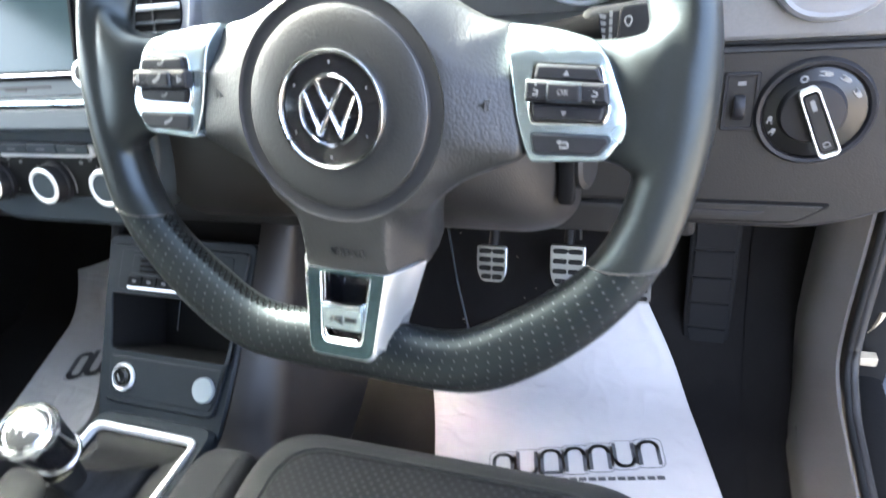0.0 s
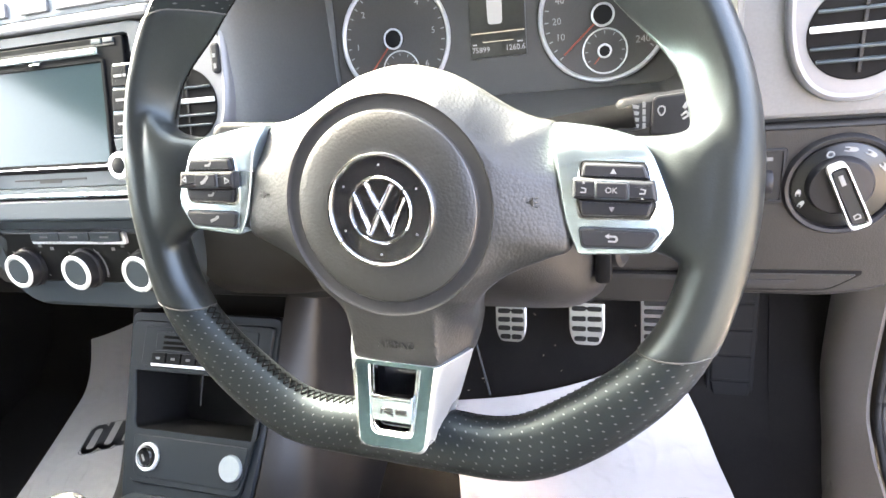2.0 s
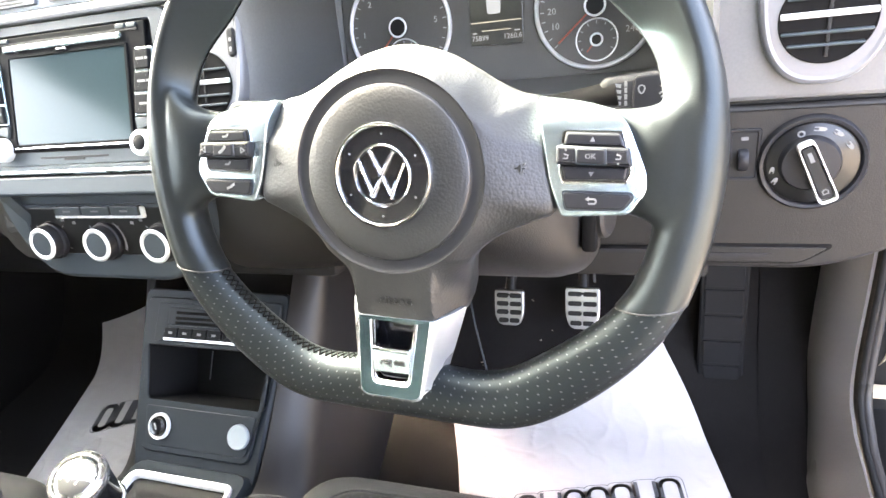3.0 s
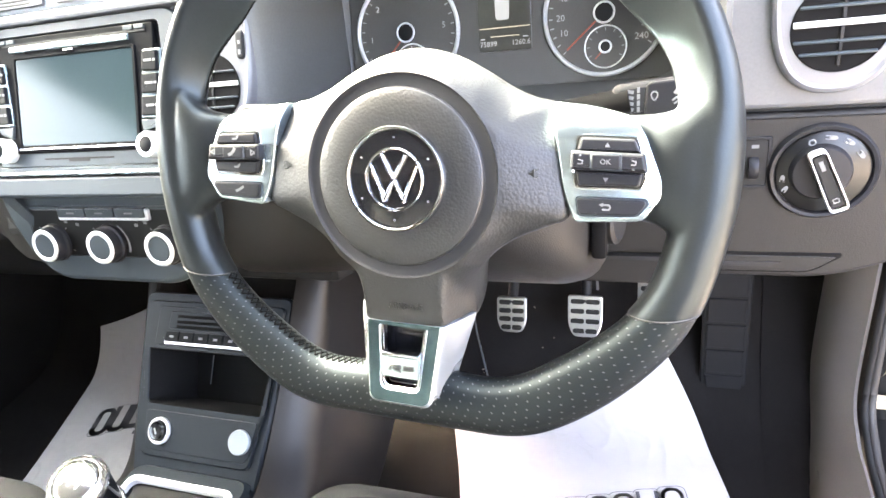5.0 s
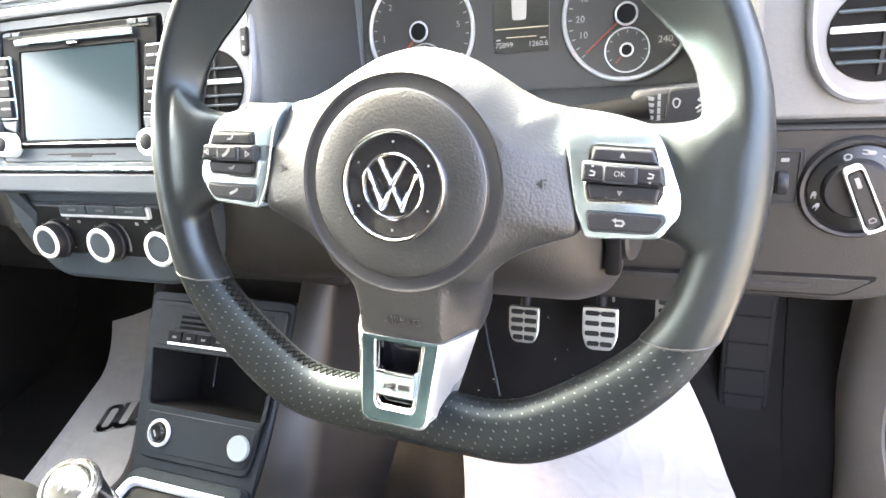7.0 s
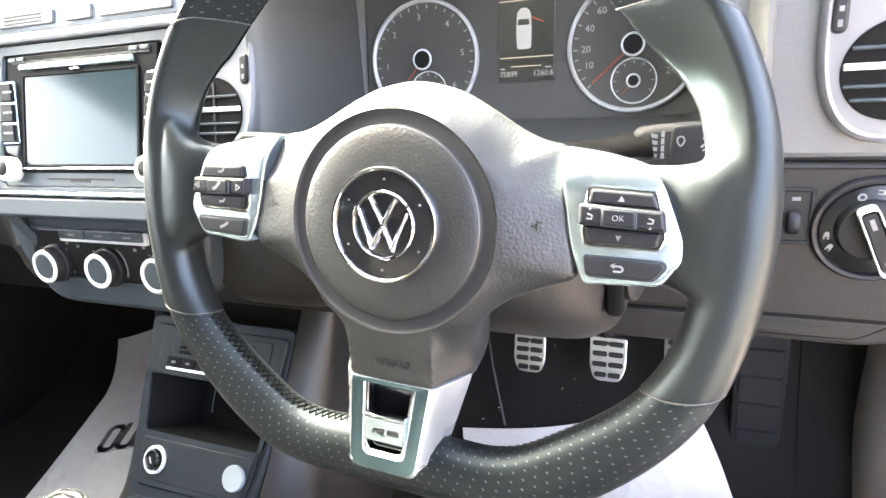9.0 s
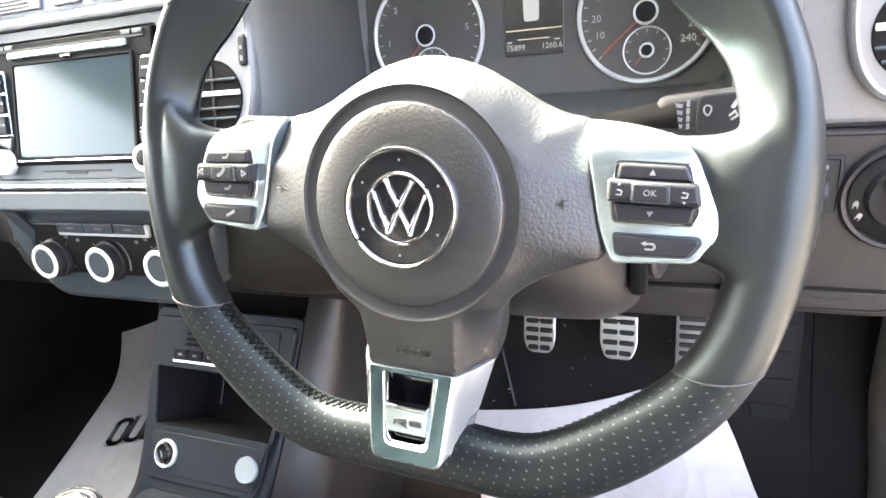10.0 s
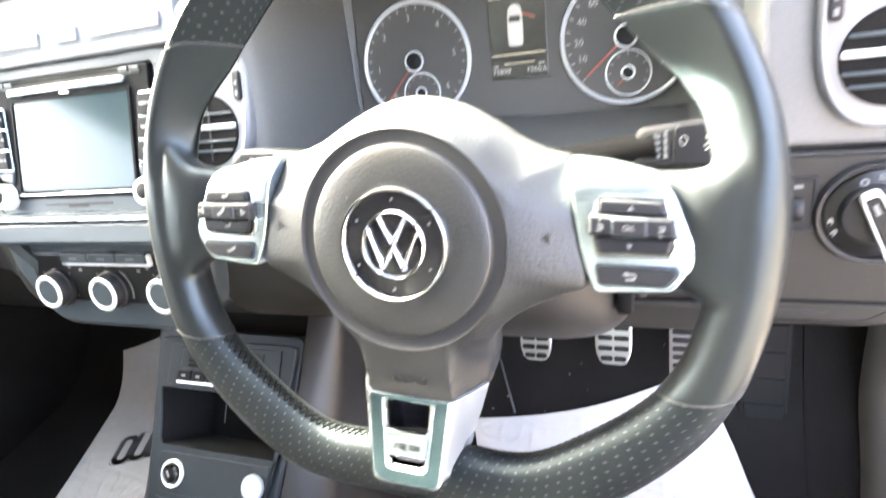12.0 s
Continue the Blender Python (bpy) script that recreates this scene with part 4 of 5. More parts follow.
for i in range(6):
    a = radians(90 + 60 * i)
    part("dot", box(0.0011, 0.0011, 0.0004, 0, at(0.0246 * math.cos(a), 0.0246 * math.sin(a), 0.0064)), GREYINK, emblem)


def spoke(side):
    """One side spoke: leather arm, silver trim and its rocker keys."""
    s = side
    lps = []
    for x, v0, v1, z0, z1 in ((0.085, -0.018, 0.040, -0.050, -0.020), (0.110, -0.0195, 0.0385, -0.046, -0.018), (0.132, -0.021, 0.038, -0.040, -0.0165), (0.142, -0.022, 0.0385, -0.038, -0.0150), (0.149, -0.0235, 0.0395, -0.037, -0.0118), (0.156, -0.0275, 0.0415, -0.037, -0.0100), (0.163, -0.035, 0.047, -0.036, -0.0090), (0.172, -0.045, 0.057, -0.034, -0.0092)):
        c, h, zc, hz = (v0 + v1) / 2, (v1 - v0) / 2, (z0 + z1) / 2, (z1 - z0) / 2
        lp = []
        for j in range(28):
            a = 2 * math.pi * j / 28
            ca, sa = math.cos(a), math.sin(a)
            lp.append((s * x, c + h * math.copysign(abs(ca) ** 0.6, ca), zc + hz * math.copysign(abs(sa) ** 0.7, sa)))
        lps.append(lp)
    arm = rim_piece(67, 122, grow=0.0011, closed=True) if s > 0 else rim_piece(-122, -67, grow=0.0011, closed=True)
    grip = part("grip", add(arm, rings(lps, cap0=True, cap1=True)), LEATHER, wheel, "smooth black leather grip running into its spoke")
    skin = grip.modifiers.new("one skin", "REMESH")
    skin.mode, skin.voxel_size, skin.use_smooth_shade = "VOXEL", 0.0013, True
    soft = grip.modifiers.new("soft joins", "SMOOTH")
    soft.factor, soft.iterations = 0.5, 40

    def bent(bm):
        for q in bm.verts:
            if q.co.y > 0.028:
                q.co.z -= 14 * (q.co.y - 0.028) ** 1.75
            q.co.z -= 0.05 * max(abs(q.co.x) - 0.12, 0)
        return bm

    o = rounded([(s * 0.0875, 0.0455), (s * 0.113, 0.0425), (s * 0.1325, 0.0370), (s * 0.1390, 0.029), (s * 0.1525, -0.003), (s * 0.1415, -0.0200), (s * 0.1040, -0.0225), (s * 0.0970, -0.006)], [0.003, 0.01, 0.004, 0.01, 0.006, 0.004, 0.003, 0.02], 5)
    trim = slab(o, -0.024, -0.0105, 0.0016, 3)
    bmesh.ops.triangulate(trim, faces=[f for f in trim.faces if len(f.verts) > 4])
    for _ in range(3):
        bmesh.ops.subdivide_edges(trim, edges=[e for e in trim.edges if e.calc_length() > 0.006], cuts=1)
        bmesh.ops.triangulate(trim, faces=[f for f in trim.faces if len(f.verts) > 4])
    pad = part("spoke_trim", bent(trim), SATIN, wheel, "satin silver spoke trim")
    tray_o = rounded([(s * 0.1035, 0.0275), (s * 0.1365, 0.0265), (s * 0.1425, 0.0045), (s * 0.1395, -0.0028), (s * 0.1035, -0.0035), (s * 0.1015, 0.0045)], 0.003, 4)
    part("key_tray", slab(tray_o, -0.012, -0.0091, 0.0008), CHROME, pad)
    part("key_gap", slab(rounded([(s * 0.1050, 0.0262), (s * 0.1355, 0.0253), (s * 0.1405, 0.0050), (s * 0.1385, -0.0008), (s * 0.1050, -0.0015), (s * 0.1030, 0.0050)], 0.002, 4), -0.011, -0.0088, 0.0004), BLACK, pad)
    part("upper_key", slab(rounded([(s * 0.1060, 0.0255), (s * 0.1345, 0.0247), (s * 0.1375, 0.0178), (s * 0.1048, 0.0185)], 0.0015, 3), -0.0095, -0.0062, 0.0012), KEYCAP, pad)
    part("lower_key", slab(rounded([(s * 0.1040, 0.0075), (s * 0.1395, 0.0068), (s * 0.1380, -0.0002), (s * 0.1058, -0.0008)], 0.0015, 3), -0.0095, -0.0066, 0.0012), KEYCAP, pad)
    mid = part("rocker", slab(rounded([(s * 0.1010, 0.0185), (s * 0.1400, 0.0175), (s * 0.1420, 0.0072), (s * 0.1010, 0.0080)], 0.0015, 3), -0.0095, -0.0030, 0.002, 3), KEYCAP, pad)
    part("centre_key", slab(rounded([(s * 0.1125, 0.0170), (s * 0.1275, 0.0166), (s * 0.1280, 0.0087), (s * 0.1125, 0.0090)], 0.0012, 3), -0.004, -0.0012, 0.0008), KEYCAP, mid)
    part("key_frame", frame_plate(rounded([(s * 0.1118, 0.0177), (s * 0.1282, 0.0173), (s * 0.1287, 0.0080), (s * 0.1118, 0.0083)], 0.0012, 3), rounded([(s * 0.1127, 0.0168), (s * 0.1273, 0.0164), (s * 0.1278, 0.0089), (s * 0.1127, 0.0092)], 0.001, 3), -0.004, -0.0022, 0.0003), GREYTRIM, mid)
    part("single_gap", slab(rounded([(s * 0.1035, -0.0068), (s * 0.1425, -0.0070), (s * 0.1440, -0.0100), (s * 0.1385, -0.0176), (s * 0.1055, -0.0186)], 0.003, 4), -0.012, -0.0100, 0.0004), GREYTRIM, pad)
    part("single_key", slab(rounded([(s * 0.1045, -0.0078), (s * 0.1412, -0.0080), (s * 0.1425, -0.0100), (s * 0.1378, -0.0166), (s * 0.1065, -0.0175)], 0.0025, 4), -0.011, -0.0080, 0.001), KEYCAP, pad)
    if s > 0:
        part("key_text", words("OK", 0.0040, at(0.1200, 0.0128, -0.0010)), WHITE, mid, smooth=False)
        part("arrow", stroke([(0.1190, -0.0112), (0.1228, -0.0112), (0.1236, -0.0125), (0.1228, -0.0138), (0.1195, -0.0138)], 0.0010, 0.0004, at(0, 0, -0.0078)), WHITE, pad)
        part("arrow_head", slab([(0.1174, -0.0112), (0.1196, -0.0098), (0.1196, -0.0126)], -0.0081, -0.0077, 0.0001), WHITE, pad, smooth=False)
        for y, d in ((0.0215, 1), (0.0030, -1)):
            part("arrow_head", slab([(0.1188, y - 0.0010 * d), (0.1218, y - 0.0010 * d), (0.1203, y + 0.0016 * d)], -0.0064 if d > 0 else -0.0068, -0.0059 if d > 0 else -0.0063, 0.0001), WHITE, pad, smooth=False)
        for x in (0.1065, 0.1345):
            part("mark", stroke([(x - 0.0012, 0.0115), (x + 0.0010, 0.0115), (x + 0.0013, 0.0132), (x - 0.0008, 0.0138)], 0.0007, 0.0004, at(0, 0, -0.0028)), WHITE, mid)
            part("mark_dot", box(0.0011, 0.0010, 0.0004, 0, at(x, 0.0162 if x < 0.12 else 0.0092, -0.0028)), WHITE, mid)
    else:
        part("handset_mark", stroke([(-0.1225, 0.0112), (-0.1205, 0.0122), (-0.1185, 0.0142), (-0.1178, 0.0152)], 0.0019, 0.0004, at(0, 0, -0.0010)), WHITE, mid)
        part("voice_mark", stroke([(-0.1235, -0.0135), (-0.1205, -0.0122), (-0.1180, -0.0105)], 0.0017, 0.0004, at(0, 0, -0.0078)), WHITE, pad)
        for x, d in ((-0.1355, -1), (-0.1065, 1)):
            part("arrow_mark", stroke([(x, 0.0112), (x + 0.0028 * d, 0.0128), (x, 0.0146), (x, 0.0112)], 0.0008, 0.0004, at(0, 0, -0.0028)), WHITE, mid)
        for y, z in ((0.0215, -0.0060), (0.0030, -0.0064)):
            part("volume_mark", stroke([(-0.1225, y), (-0.1200, y), (-0.1185, y + 0.0018)], 0.0013, 0.0004, at(0, 0, z)), WHITE, pad)


spoke(1)
spoke(-1)

# lower spoke with its silver fork
stem = []
for v, hw, z0, z1 in ((-0.085, 0.026, -0.045, -0.016), (-0.11, 0.023, -0.042, -0.018), (-0.14, 0.018, -0.036, -0.018), (-0.158, 0.016, -0.030, -0.016)):
    stem.append([(hw * math.copysign(abs(math.cos(a)) ** 0.5, math.cos(a)), v, (z0 + z1) / 2 + (z1 - z0) / 2 * math.copysign(abs(math.sin(a)) ** 0.5, math.sin(a))) for a in (2 * math.pi * j / 28 for j in range(28))])
part("lower_spoke", rings(stem, cap0=True, cap1=True), GLOSS, wheel)
fork_o = rounded([(-0.0262, -0.0930), (-0.0215, -0.1455), (0.0215, -0.1455), (0.0262, -0.0930)], [0.001, 0.007, 0.007, 0.001], 6)
fork_b = rounded([(-0.0415, -0.0890), (-0.0245, -0.1490), (0.0245, -0.1490), (0.0415, -0.0890)], [0.001, 0.007, 0.007, 0.001], 6)
fork_i = rounded([(-0.0160, -0.0945), (-0.0128, -0.1360), (0.0128, -0.1360), (0.0160, -0.0945)], [0.001, 0.005, 0.005, 0.001], 6)
def fork_z(v, back=0.0):
    """The fork leans back at its top to lie flush with the cover."""
    return 0.0030 - 0.0085 * (v + 0.1455) / 0.0525 - back


def leant(bm):
    for q in bm.verts:
        q.co.z -= 0.0085 * (q.co.y + 0.1455) / 0.0525
    return bm


loops_f = [[(p[0], p[1], -0.032) for p in fork_b], [(lerp(p[0], q[0], 0.55), lerp(p[1], q[1], 0.55), -0.014) for p, q in zip(fork_b, fork_o)], [(p[0] * 1.02, p[1] - 0.0006, fork_z(p[1], 0.0014)) for p in fork_o], [(p[0] * 0.955, p[1] + (0.0012 if p[1] < -0.12 else 0), fork_z(p[1])) for p in fork_o], [(p[0] * 1.06, p[1] - 0.001, fork_z(p[1])) for p in fork_i], [(p[0], p[1], fork_z(p[1], 0.0015)) for p in fork_i], [(p[0] * 0.94, p[1] + 0.001, -0.008) for p in fork_i]]
# One metal in two colours: teal reflection on the front, door light on the sides.
part("spoke_fork", rings(loops_f[3:5]), FORK, wheel, "satin front of the lower spoke fork, teal reflection in its colour")
part("fork_skirt", rings(loops_f[:4]), SKIRT, wheel, "satin sides of the lower spoke fork, door light in their colour")
part("fork_inner_edge", rings(loops_f[4:]), RINGS, wheel)
part("fork_lining", leant(frame_plate([(p[0] * 1.02, p[1] - 0.0003) for p in fork_i], [(p[0] * 0.86, p[1] * 1.0 + (0.0016 if p[1] < -0.12 else 0)) for p in fork_i], -0.004, 0.0024, 0.0008)), CHROME, wheel)
plate = part("badge_plate", box(0.0262, 0.0150, 0.006, 0.001, at(0, -0.1205, -0.0012)), SATIN, wheel, "small silver badge plate")
part("badge_edge", box(0.0262, 0.0022, 0.0066, 0.0008, at(0, -0.1123, -0.0010)), CHROME, plate)
part("badge_bar", stroke([(-0.0065, -0.1225), (-0.0055, -0.1195), (0.0005, -0.1195), (0.0005, -0.1212), (-0.004, -0.1212), (0.001, -0.1235)], 0.0013, 0.0008, at(0, 0, 0.0019)), GLOSS, plate)
part("badge_bar", box(0.007, 0.0032, 0.0007, 0, at(0.0065, -0.1207, 0.0019)), GLOSS, plate)

# ---- steering column ----
column = thing("steering_column", leaning(0, 0, 0.66, 22), "dark plastic steering column shroud behind the wheel", "steering column")
lps = []
for z, x0, x1, v0, v1, r in ((-0.052, -0.05, 0.05, -0.050, 0.03, 0.03), (-0.07, -0.075, 0.078, -0.068, 0.034, 0.035), (-0.10, -0.092, 0.098, -0.086, 0.038, 0.035), (-0.14, -0.104, 0.106, -0.098, 0.038, 0.035), (-0.18, -0.106, 0.108, -0.106, 0.03, 0.035), (-0.26, -0.106, 0.108, -0.108, 0.01, 0.03)):
    lps.append([(p[0], p[1], z) for p in rect(x0, x1, v0, v1, r, 7)])
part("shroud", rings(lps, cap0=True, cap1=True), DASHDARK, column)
# Black block in place of the dark gap between column and knee panel.
part("column_gap", box(0.011, 0.048, 0.012, 0.003, at(0.1075, -0.0465, -0.115)), VOID, column)
part("key_barrel", lathe([(0.017, 0), (0.017, 0.012), (0.014, 0.014), (0, 0.012)], 32), BLACK, column).matrix_local = pose(0.108, -0.045, -0.13, 0, 75)


def stalk(side, label):
    st = thing("control_stalk", leaning(0.0, 0.0, 0.66, 22), label, "stalk", "column stalks")
    s = side
    # The arm's darkest black stands in for shade cast by the wheel.
    part("arm", pipe([(s * 0.06, 0.030, -0.105), (s * 0.10, 0.036, -0.098), (s * 0.13, 0.041, -0.092)], [0.011, 0.010, 0.0095], 14), VOID, st)
    head = part("paddle", slab(rounded([(s * 0.114, 0.026), (s * 0.176, 0.024), (s * 0.184, 0.038), (s * 0.176, 0.056), (s * 0.118, 0.052)], [0.006, 0.008, 0.008, 0.008, 0.006], 5), -0.105, -0.086, 0.005, 3), GROOVE, st)
    part("rocker", slab(rounded([(s * 0.1375, 0.0285), (s * 0.173, 0.027), (s * 0.171, 0.0535), (s * 0.139, 0.0515)], 0.004, 4), -0.089, -0.0845, 0.0015), KEYCAP, head)
    for i in range(4):
        part("speed_mark", box(0.0042, 0.0022, 0.0004, 0, pose(s * 0.1292, 0.0350 + 0.0037 * i, -0.0858, 0, 0, -12 * s)), WHITE, head)
        part("scale_mark", box(0.0018, 0.0034, 0.0004, 0, at(s * 0.1342, 0.0347 + 0.0041 * i, -0.0858)), WHITE, head)
    drop = [(0.0024 * math.sin(a) * (0.55 + 0.45 * math.cos(a / 2) ** 2), -0.0026 * math.cos(a)) for a in (2 * math.pi * k / 16 for k in range(17))]
    part("wiper_mark", stroke([(s * 0.1440 + x, 0.0428 - y) for x, y in drop], 0.0009, 0.0004, at(0, 0, -0.0842)), WHITE, head)
    part("end_mark", stroke([(s * 0.1560, 0.0375), (s * 0.1590, 0.0395), (s * 0.1575, 0.0415), (s * 0.1550, 0.0395)], 0.0012, 0.0004, at(0, 0, -0.0842)), WHITE, head)
    part("end_mark", stroke([(s * 0.1565, 0.0440), (s * 0.1590, 0.0480)], 0.0022, 0.0004, at(0, 0, -0.0842)), WHITE, head)


stalk(1, "black wiper stalk with white symbols")
stalk(-1, "black indicator stalk behind the wheel")

# ---- centre console ----
CONSOLE = leaning(MID, 0.073, 0.282, 44)
console = thing("centre_console", CONSOLE, "dark grey centre console with an open storage tray", "centre console")
cl = rounded([(-0.116, 0.172), (-0.106, 0.03), (-0.092, -0.075), (0.086, -0.075), (0.100, 0.03), (0.110, 0.172)], [0.012, 0.05, 0.02, 0.02, 0.05, 0.012], 6)
ci = rounded([(-0.094, 0.098), (-0.087, 0.060), (-0.083, 0.030), (0.090, 0.030), (0.092, 0.060), (0.094, 0.098)], [0.005, 0.02, 0.008, 0.008, 0.02, 0.005], 6)
part("face", frame_plate(cl, ci, -0.05, -0.004, 0.003), CONSOLEGREY, console)
io = rounded([(-0.106, 0.160), (-0.098, 0.06), (-0.084, -0.034), (0.079, -0.034), (0.092, 0.06), (0.102, 0.160)], [0.008, 0.05, 0.012, 0.012, 0.05, 0.008], 6)
part("inner_face", frame_plate(io, ci, -0.012, 0.0, 0.002), CONSOLEGREY, console)
tray = rings([[(p[0] * k, 0.064 + (p[1] - 0.064) * k2, z) for p in ci] for k, k2, z in ((1.0, 1.0, -0.001), (0.98, 0.97, -0.04), (0.95, 0.93, -0.085))], cap1=True)
part("storage_tray", tray, DEEP, console, "dark open storage tray")
part("tray_edge", box(0.0012, 0.038, 0.0012, 0, pose(-0.032, 0.075, -0.05, 6, 0, -3)), GREYTRIM, console)
part("slot_panel", slab(rect(-0.086, 0.082, 0.103, 0.153, 0.004, 4), -0.004, 0.0014, 0.0008), CONSOLEGREY, console)
slot = part("slot_frame", slab(rect(-0.066, 0.058, 0.124, 0.147, 0.002, 3), -0.002, 0.0026, 0.0008), CONSOLEGREY, console)
for y in (0.1275, 0.1335, 0.1405):
    part("slot", slab(rect(-0.054, 0.046, y - 0.0019, y + 0.0019, 0.0008, 2), 0.0, 0.0031, 0.0003), VOID, slot)
part("key_tray", slab(rect(-0.070, 0.070, 0.1045, 0.1195, 0.002, 3), -0.001, 0.0032, 0.001), RINGS, console)
for i in range(6):
    x0 = -0.0675 + 0.0227 * i
    key = part("key", slab(rect(x0, x0 + 0.0212, 0.1080, 0.1210, 0.001, 3), 0.0, 0.0058, 0.001), RADIOKEY, console)
    part("key_mark", box(0.006, 0.003, 0.0004, 0, at(x0 + 0.0106, 0.1145, 0.0060)), GREYINK, key)
part("socket_panel", slab(rounded([(-0.082, 0.022), (0.084, 0.022), (0.076, -0.026), (-0.076, -0.026)], [0.004, 0.004, 0.01, 0.01], 4), -0.006, 0.0012, 0.0008), CONSOLEGREY, console)
socket = part("lighter", lathe([(0.0165, 0.0), (0.0165, 0.0035), (0.0150, 0.0048), (0.0130, 0.0040), (0.0126, -0.004), (0, -0.004)], 44), RINGS, console, "cigarette lighter in a chrome ring")
socket.location = (-0.0555, -0.002, 0.001)
part("lighter_knob", lathe([(0.0118, -0.004), (0.0112, 0.0075), (0.0095, 0.009), (0.006, 0.0085), (0, 0.0088)], 36), GLOSS, socket)
part("lighter_mark", box(0.0022, 0.008, 0.0004, 0, pose(0, 0, 0.0091, 0, 0, 30)), WHITE, socket)
part("parking_disc", lathe([(0.0148, 0.0), (0.0148, 0.0035), (0.0137, 0.0047), (0.0115, 0.0044), (0, 0.0048)], 44), DISC, console, "round silver push button").location = (0.064, -0.002, 0.001)

tunnel = thing("console_base", pose(0, 0, 0), "dark plastic console base along the tunnel", "console base")
EDGE = smooth_loop([(-0.268, 0.262, 0.462), (-0.270, 0.207, 0.408), (-0.272, 0.15, 0.352), (-0.280, 0.08, 0.278), (-0.288, 0.035, 0.236), (-0.290, 0.0, 0.238), (-0.290, -0.15, 0.242), (-0.290, -0.45, 0.25)], 8, False)
FOOT = smooth_loop([(-0.246, 0.42, 0.52), (-0.246, 0.40, 0.46), (-0.246, 0.37, 0.26), (-0.246, 0.335, 0.125), (-0.246, 0.20, 0.052), (-0.246, 0.0, 0.03), (-0.246, -0.2, 0.02), (-0.246, -0.45, 0.02)], 8, False)


def flank(side):
    def f(u, v):
        i = round(u * (len(EDGE) - 1))
        p = lerp(EDGE[i], FOOT[i], v)
        p.x = lerp(EDGE[i].x, FOOT[i].x + 0.008 * (1 - v), math.sin(min(v / 0.17, 1) * math.pi / 2) ** 0.8)
        return p if side > 0 else Vector((2 * MID - p.x, p.y, p.z))

    return sheet(f, len(EDGE) - 1, 40, 0.005)


part("side_panel", flank(1), FLANK, tunnel)
part("side_panel", flank(-1), BLACK, tunnel)
part("console_core", box(0.22, 0.14, 0.42, 0.01, at(MID, 0.315, 0.24)), CARPET, tunnel)
gear_o = rounded([(-0.464, -0.14), (-0.292, -0.14), (-0.290, 0.046), (-0.466, 0.046)], [0.01, 0.01, 0.02, 0.02], 6)
gear_i = rounded([(-0.444, -0.12), (-0.312, -0.12), (-0.308, 0.020), (-0.448, 0.020)], [0.01, 0.01, 0.012, 0.012], 6)
part("gear_surround", frame_plate(gear_o, gear_i, 0.21, 0.250, 0.006), SURROUND, tunnel)
part("armrest_box", box(0.17, 0.34, 0.22, 0.02, at(MID, -0.33, 0.18), 3), BLACK, tunnel)

gear = thing("gear_lever", pose(MID, -0.05, 0.25), "polished gear knob on a black gaiter with a chrome frame", "gear lever")
go = [(p[0] - MID, p[1] + 0.05) for p in rounded([(-0.4505, -0.126), (-0.3055, -0.126), (-0.3015, 0.0255), (-0.4545, 0.0255)], [0.01, 0.01, 0.014, 0.014], 6)]
gi = [(p[0] - MID, p[1] + 0.05) for p in rounded([(-0.444, -0.12), (-0.312, -0.12), (-0.308, 0.0185), (-0.448, 0.0185)], [0.008, 0.008, 0.011, 0.011], 6)]
part("gaiter_frame", frame_plate(go, gi, -0.004, 0.005, 0.002), RINGS, gear)
lps = []
for i in range(10):
    t = i / 9
    k = lerp(1.0, 0.16, t ** 0.75)
    fold = 1 + 0.07 * math.sin(i * 2.3)
    lps.append([(p[0] * k * (fold + 0.05 * math.sin(j * 1.1 + i)) + 0.0 * t, lerp(p[1] * k * fold, p[1] * k - 0.02, t), -0.006 + 0.058 * t ** 1.6) for j, p in enumerate(gi)])
part("gaiter", rings(lps, cap1=True), GAITER, gear, "black folded leather gaiter")
part("collar", lathe([(0.012, 0.036), (0.0150, 0.042), (0.0160, 0.056), (0.0165, 0.064)], 36), RUBBER, gear).location = (0.003, -0.017, 0)
knob = part("knob", lathe([(0.0, 0.060), (0.0190, 0.0615), (0.0208, 0.067), (0.0222, 0.080), (0.0240, 0.098), (0.0258, 0.113), (0.0266, 0.1215), (0.0245, 0.1265)], 44), GLOSS, gear)
knob.matrix_local = at(0.006, -0.014, 0.011) @ Matrix.Translation((0, 0, 0.09)) @ Matrix.Rotation(radians(14), 4, "Y") @ Matrix.Rotation(radians(12), 4, "X") @ Matrix.Translation((0, 0, -0.09))
part("knob_ring", lathe([(0.0255, 0.1160), (0.0275, 0.1185), (0.0276, 0.1225), (0.0258, 0.1265), (0.0225, 0.1285), (0.0215, 0.1280)], 44), KNOB, knob, "polished alloy ring")
part("knob_top", lathe([(0.0222, 0.1275), (0.0205, 0.1295), (0.0130, 0.1318), (0, 0.1328)], 44), KNOBTOP, knob, "mirror-polished top")
part("base_ring", torus(0.0200, 0.0026, 0.0024, 40, 10), KNOB, knob, "polished lower ring").location = (0, 0, 0.0635)
gate = bmesh.new()
for x in (-0.008, 0.0, 0.008):
    add(gate, stroke([(x, -0.007), (x, 0.007)], 0.0015, 0.0006, at(0, 0, 0.1328)))
add(gate, stroke([(-0.008, 0), (0.008, 0)], 0.0015, 0.0006, at(0, 0, 0.1329)))
part("shift_pattern", gate, WHITE, knob)

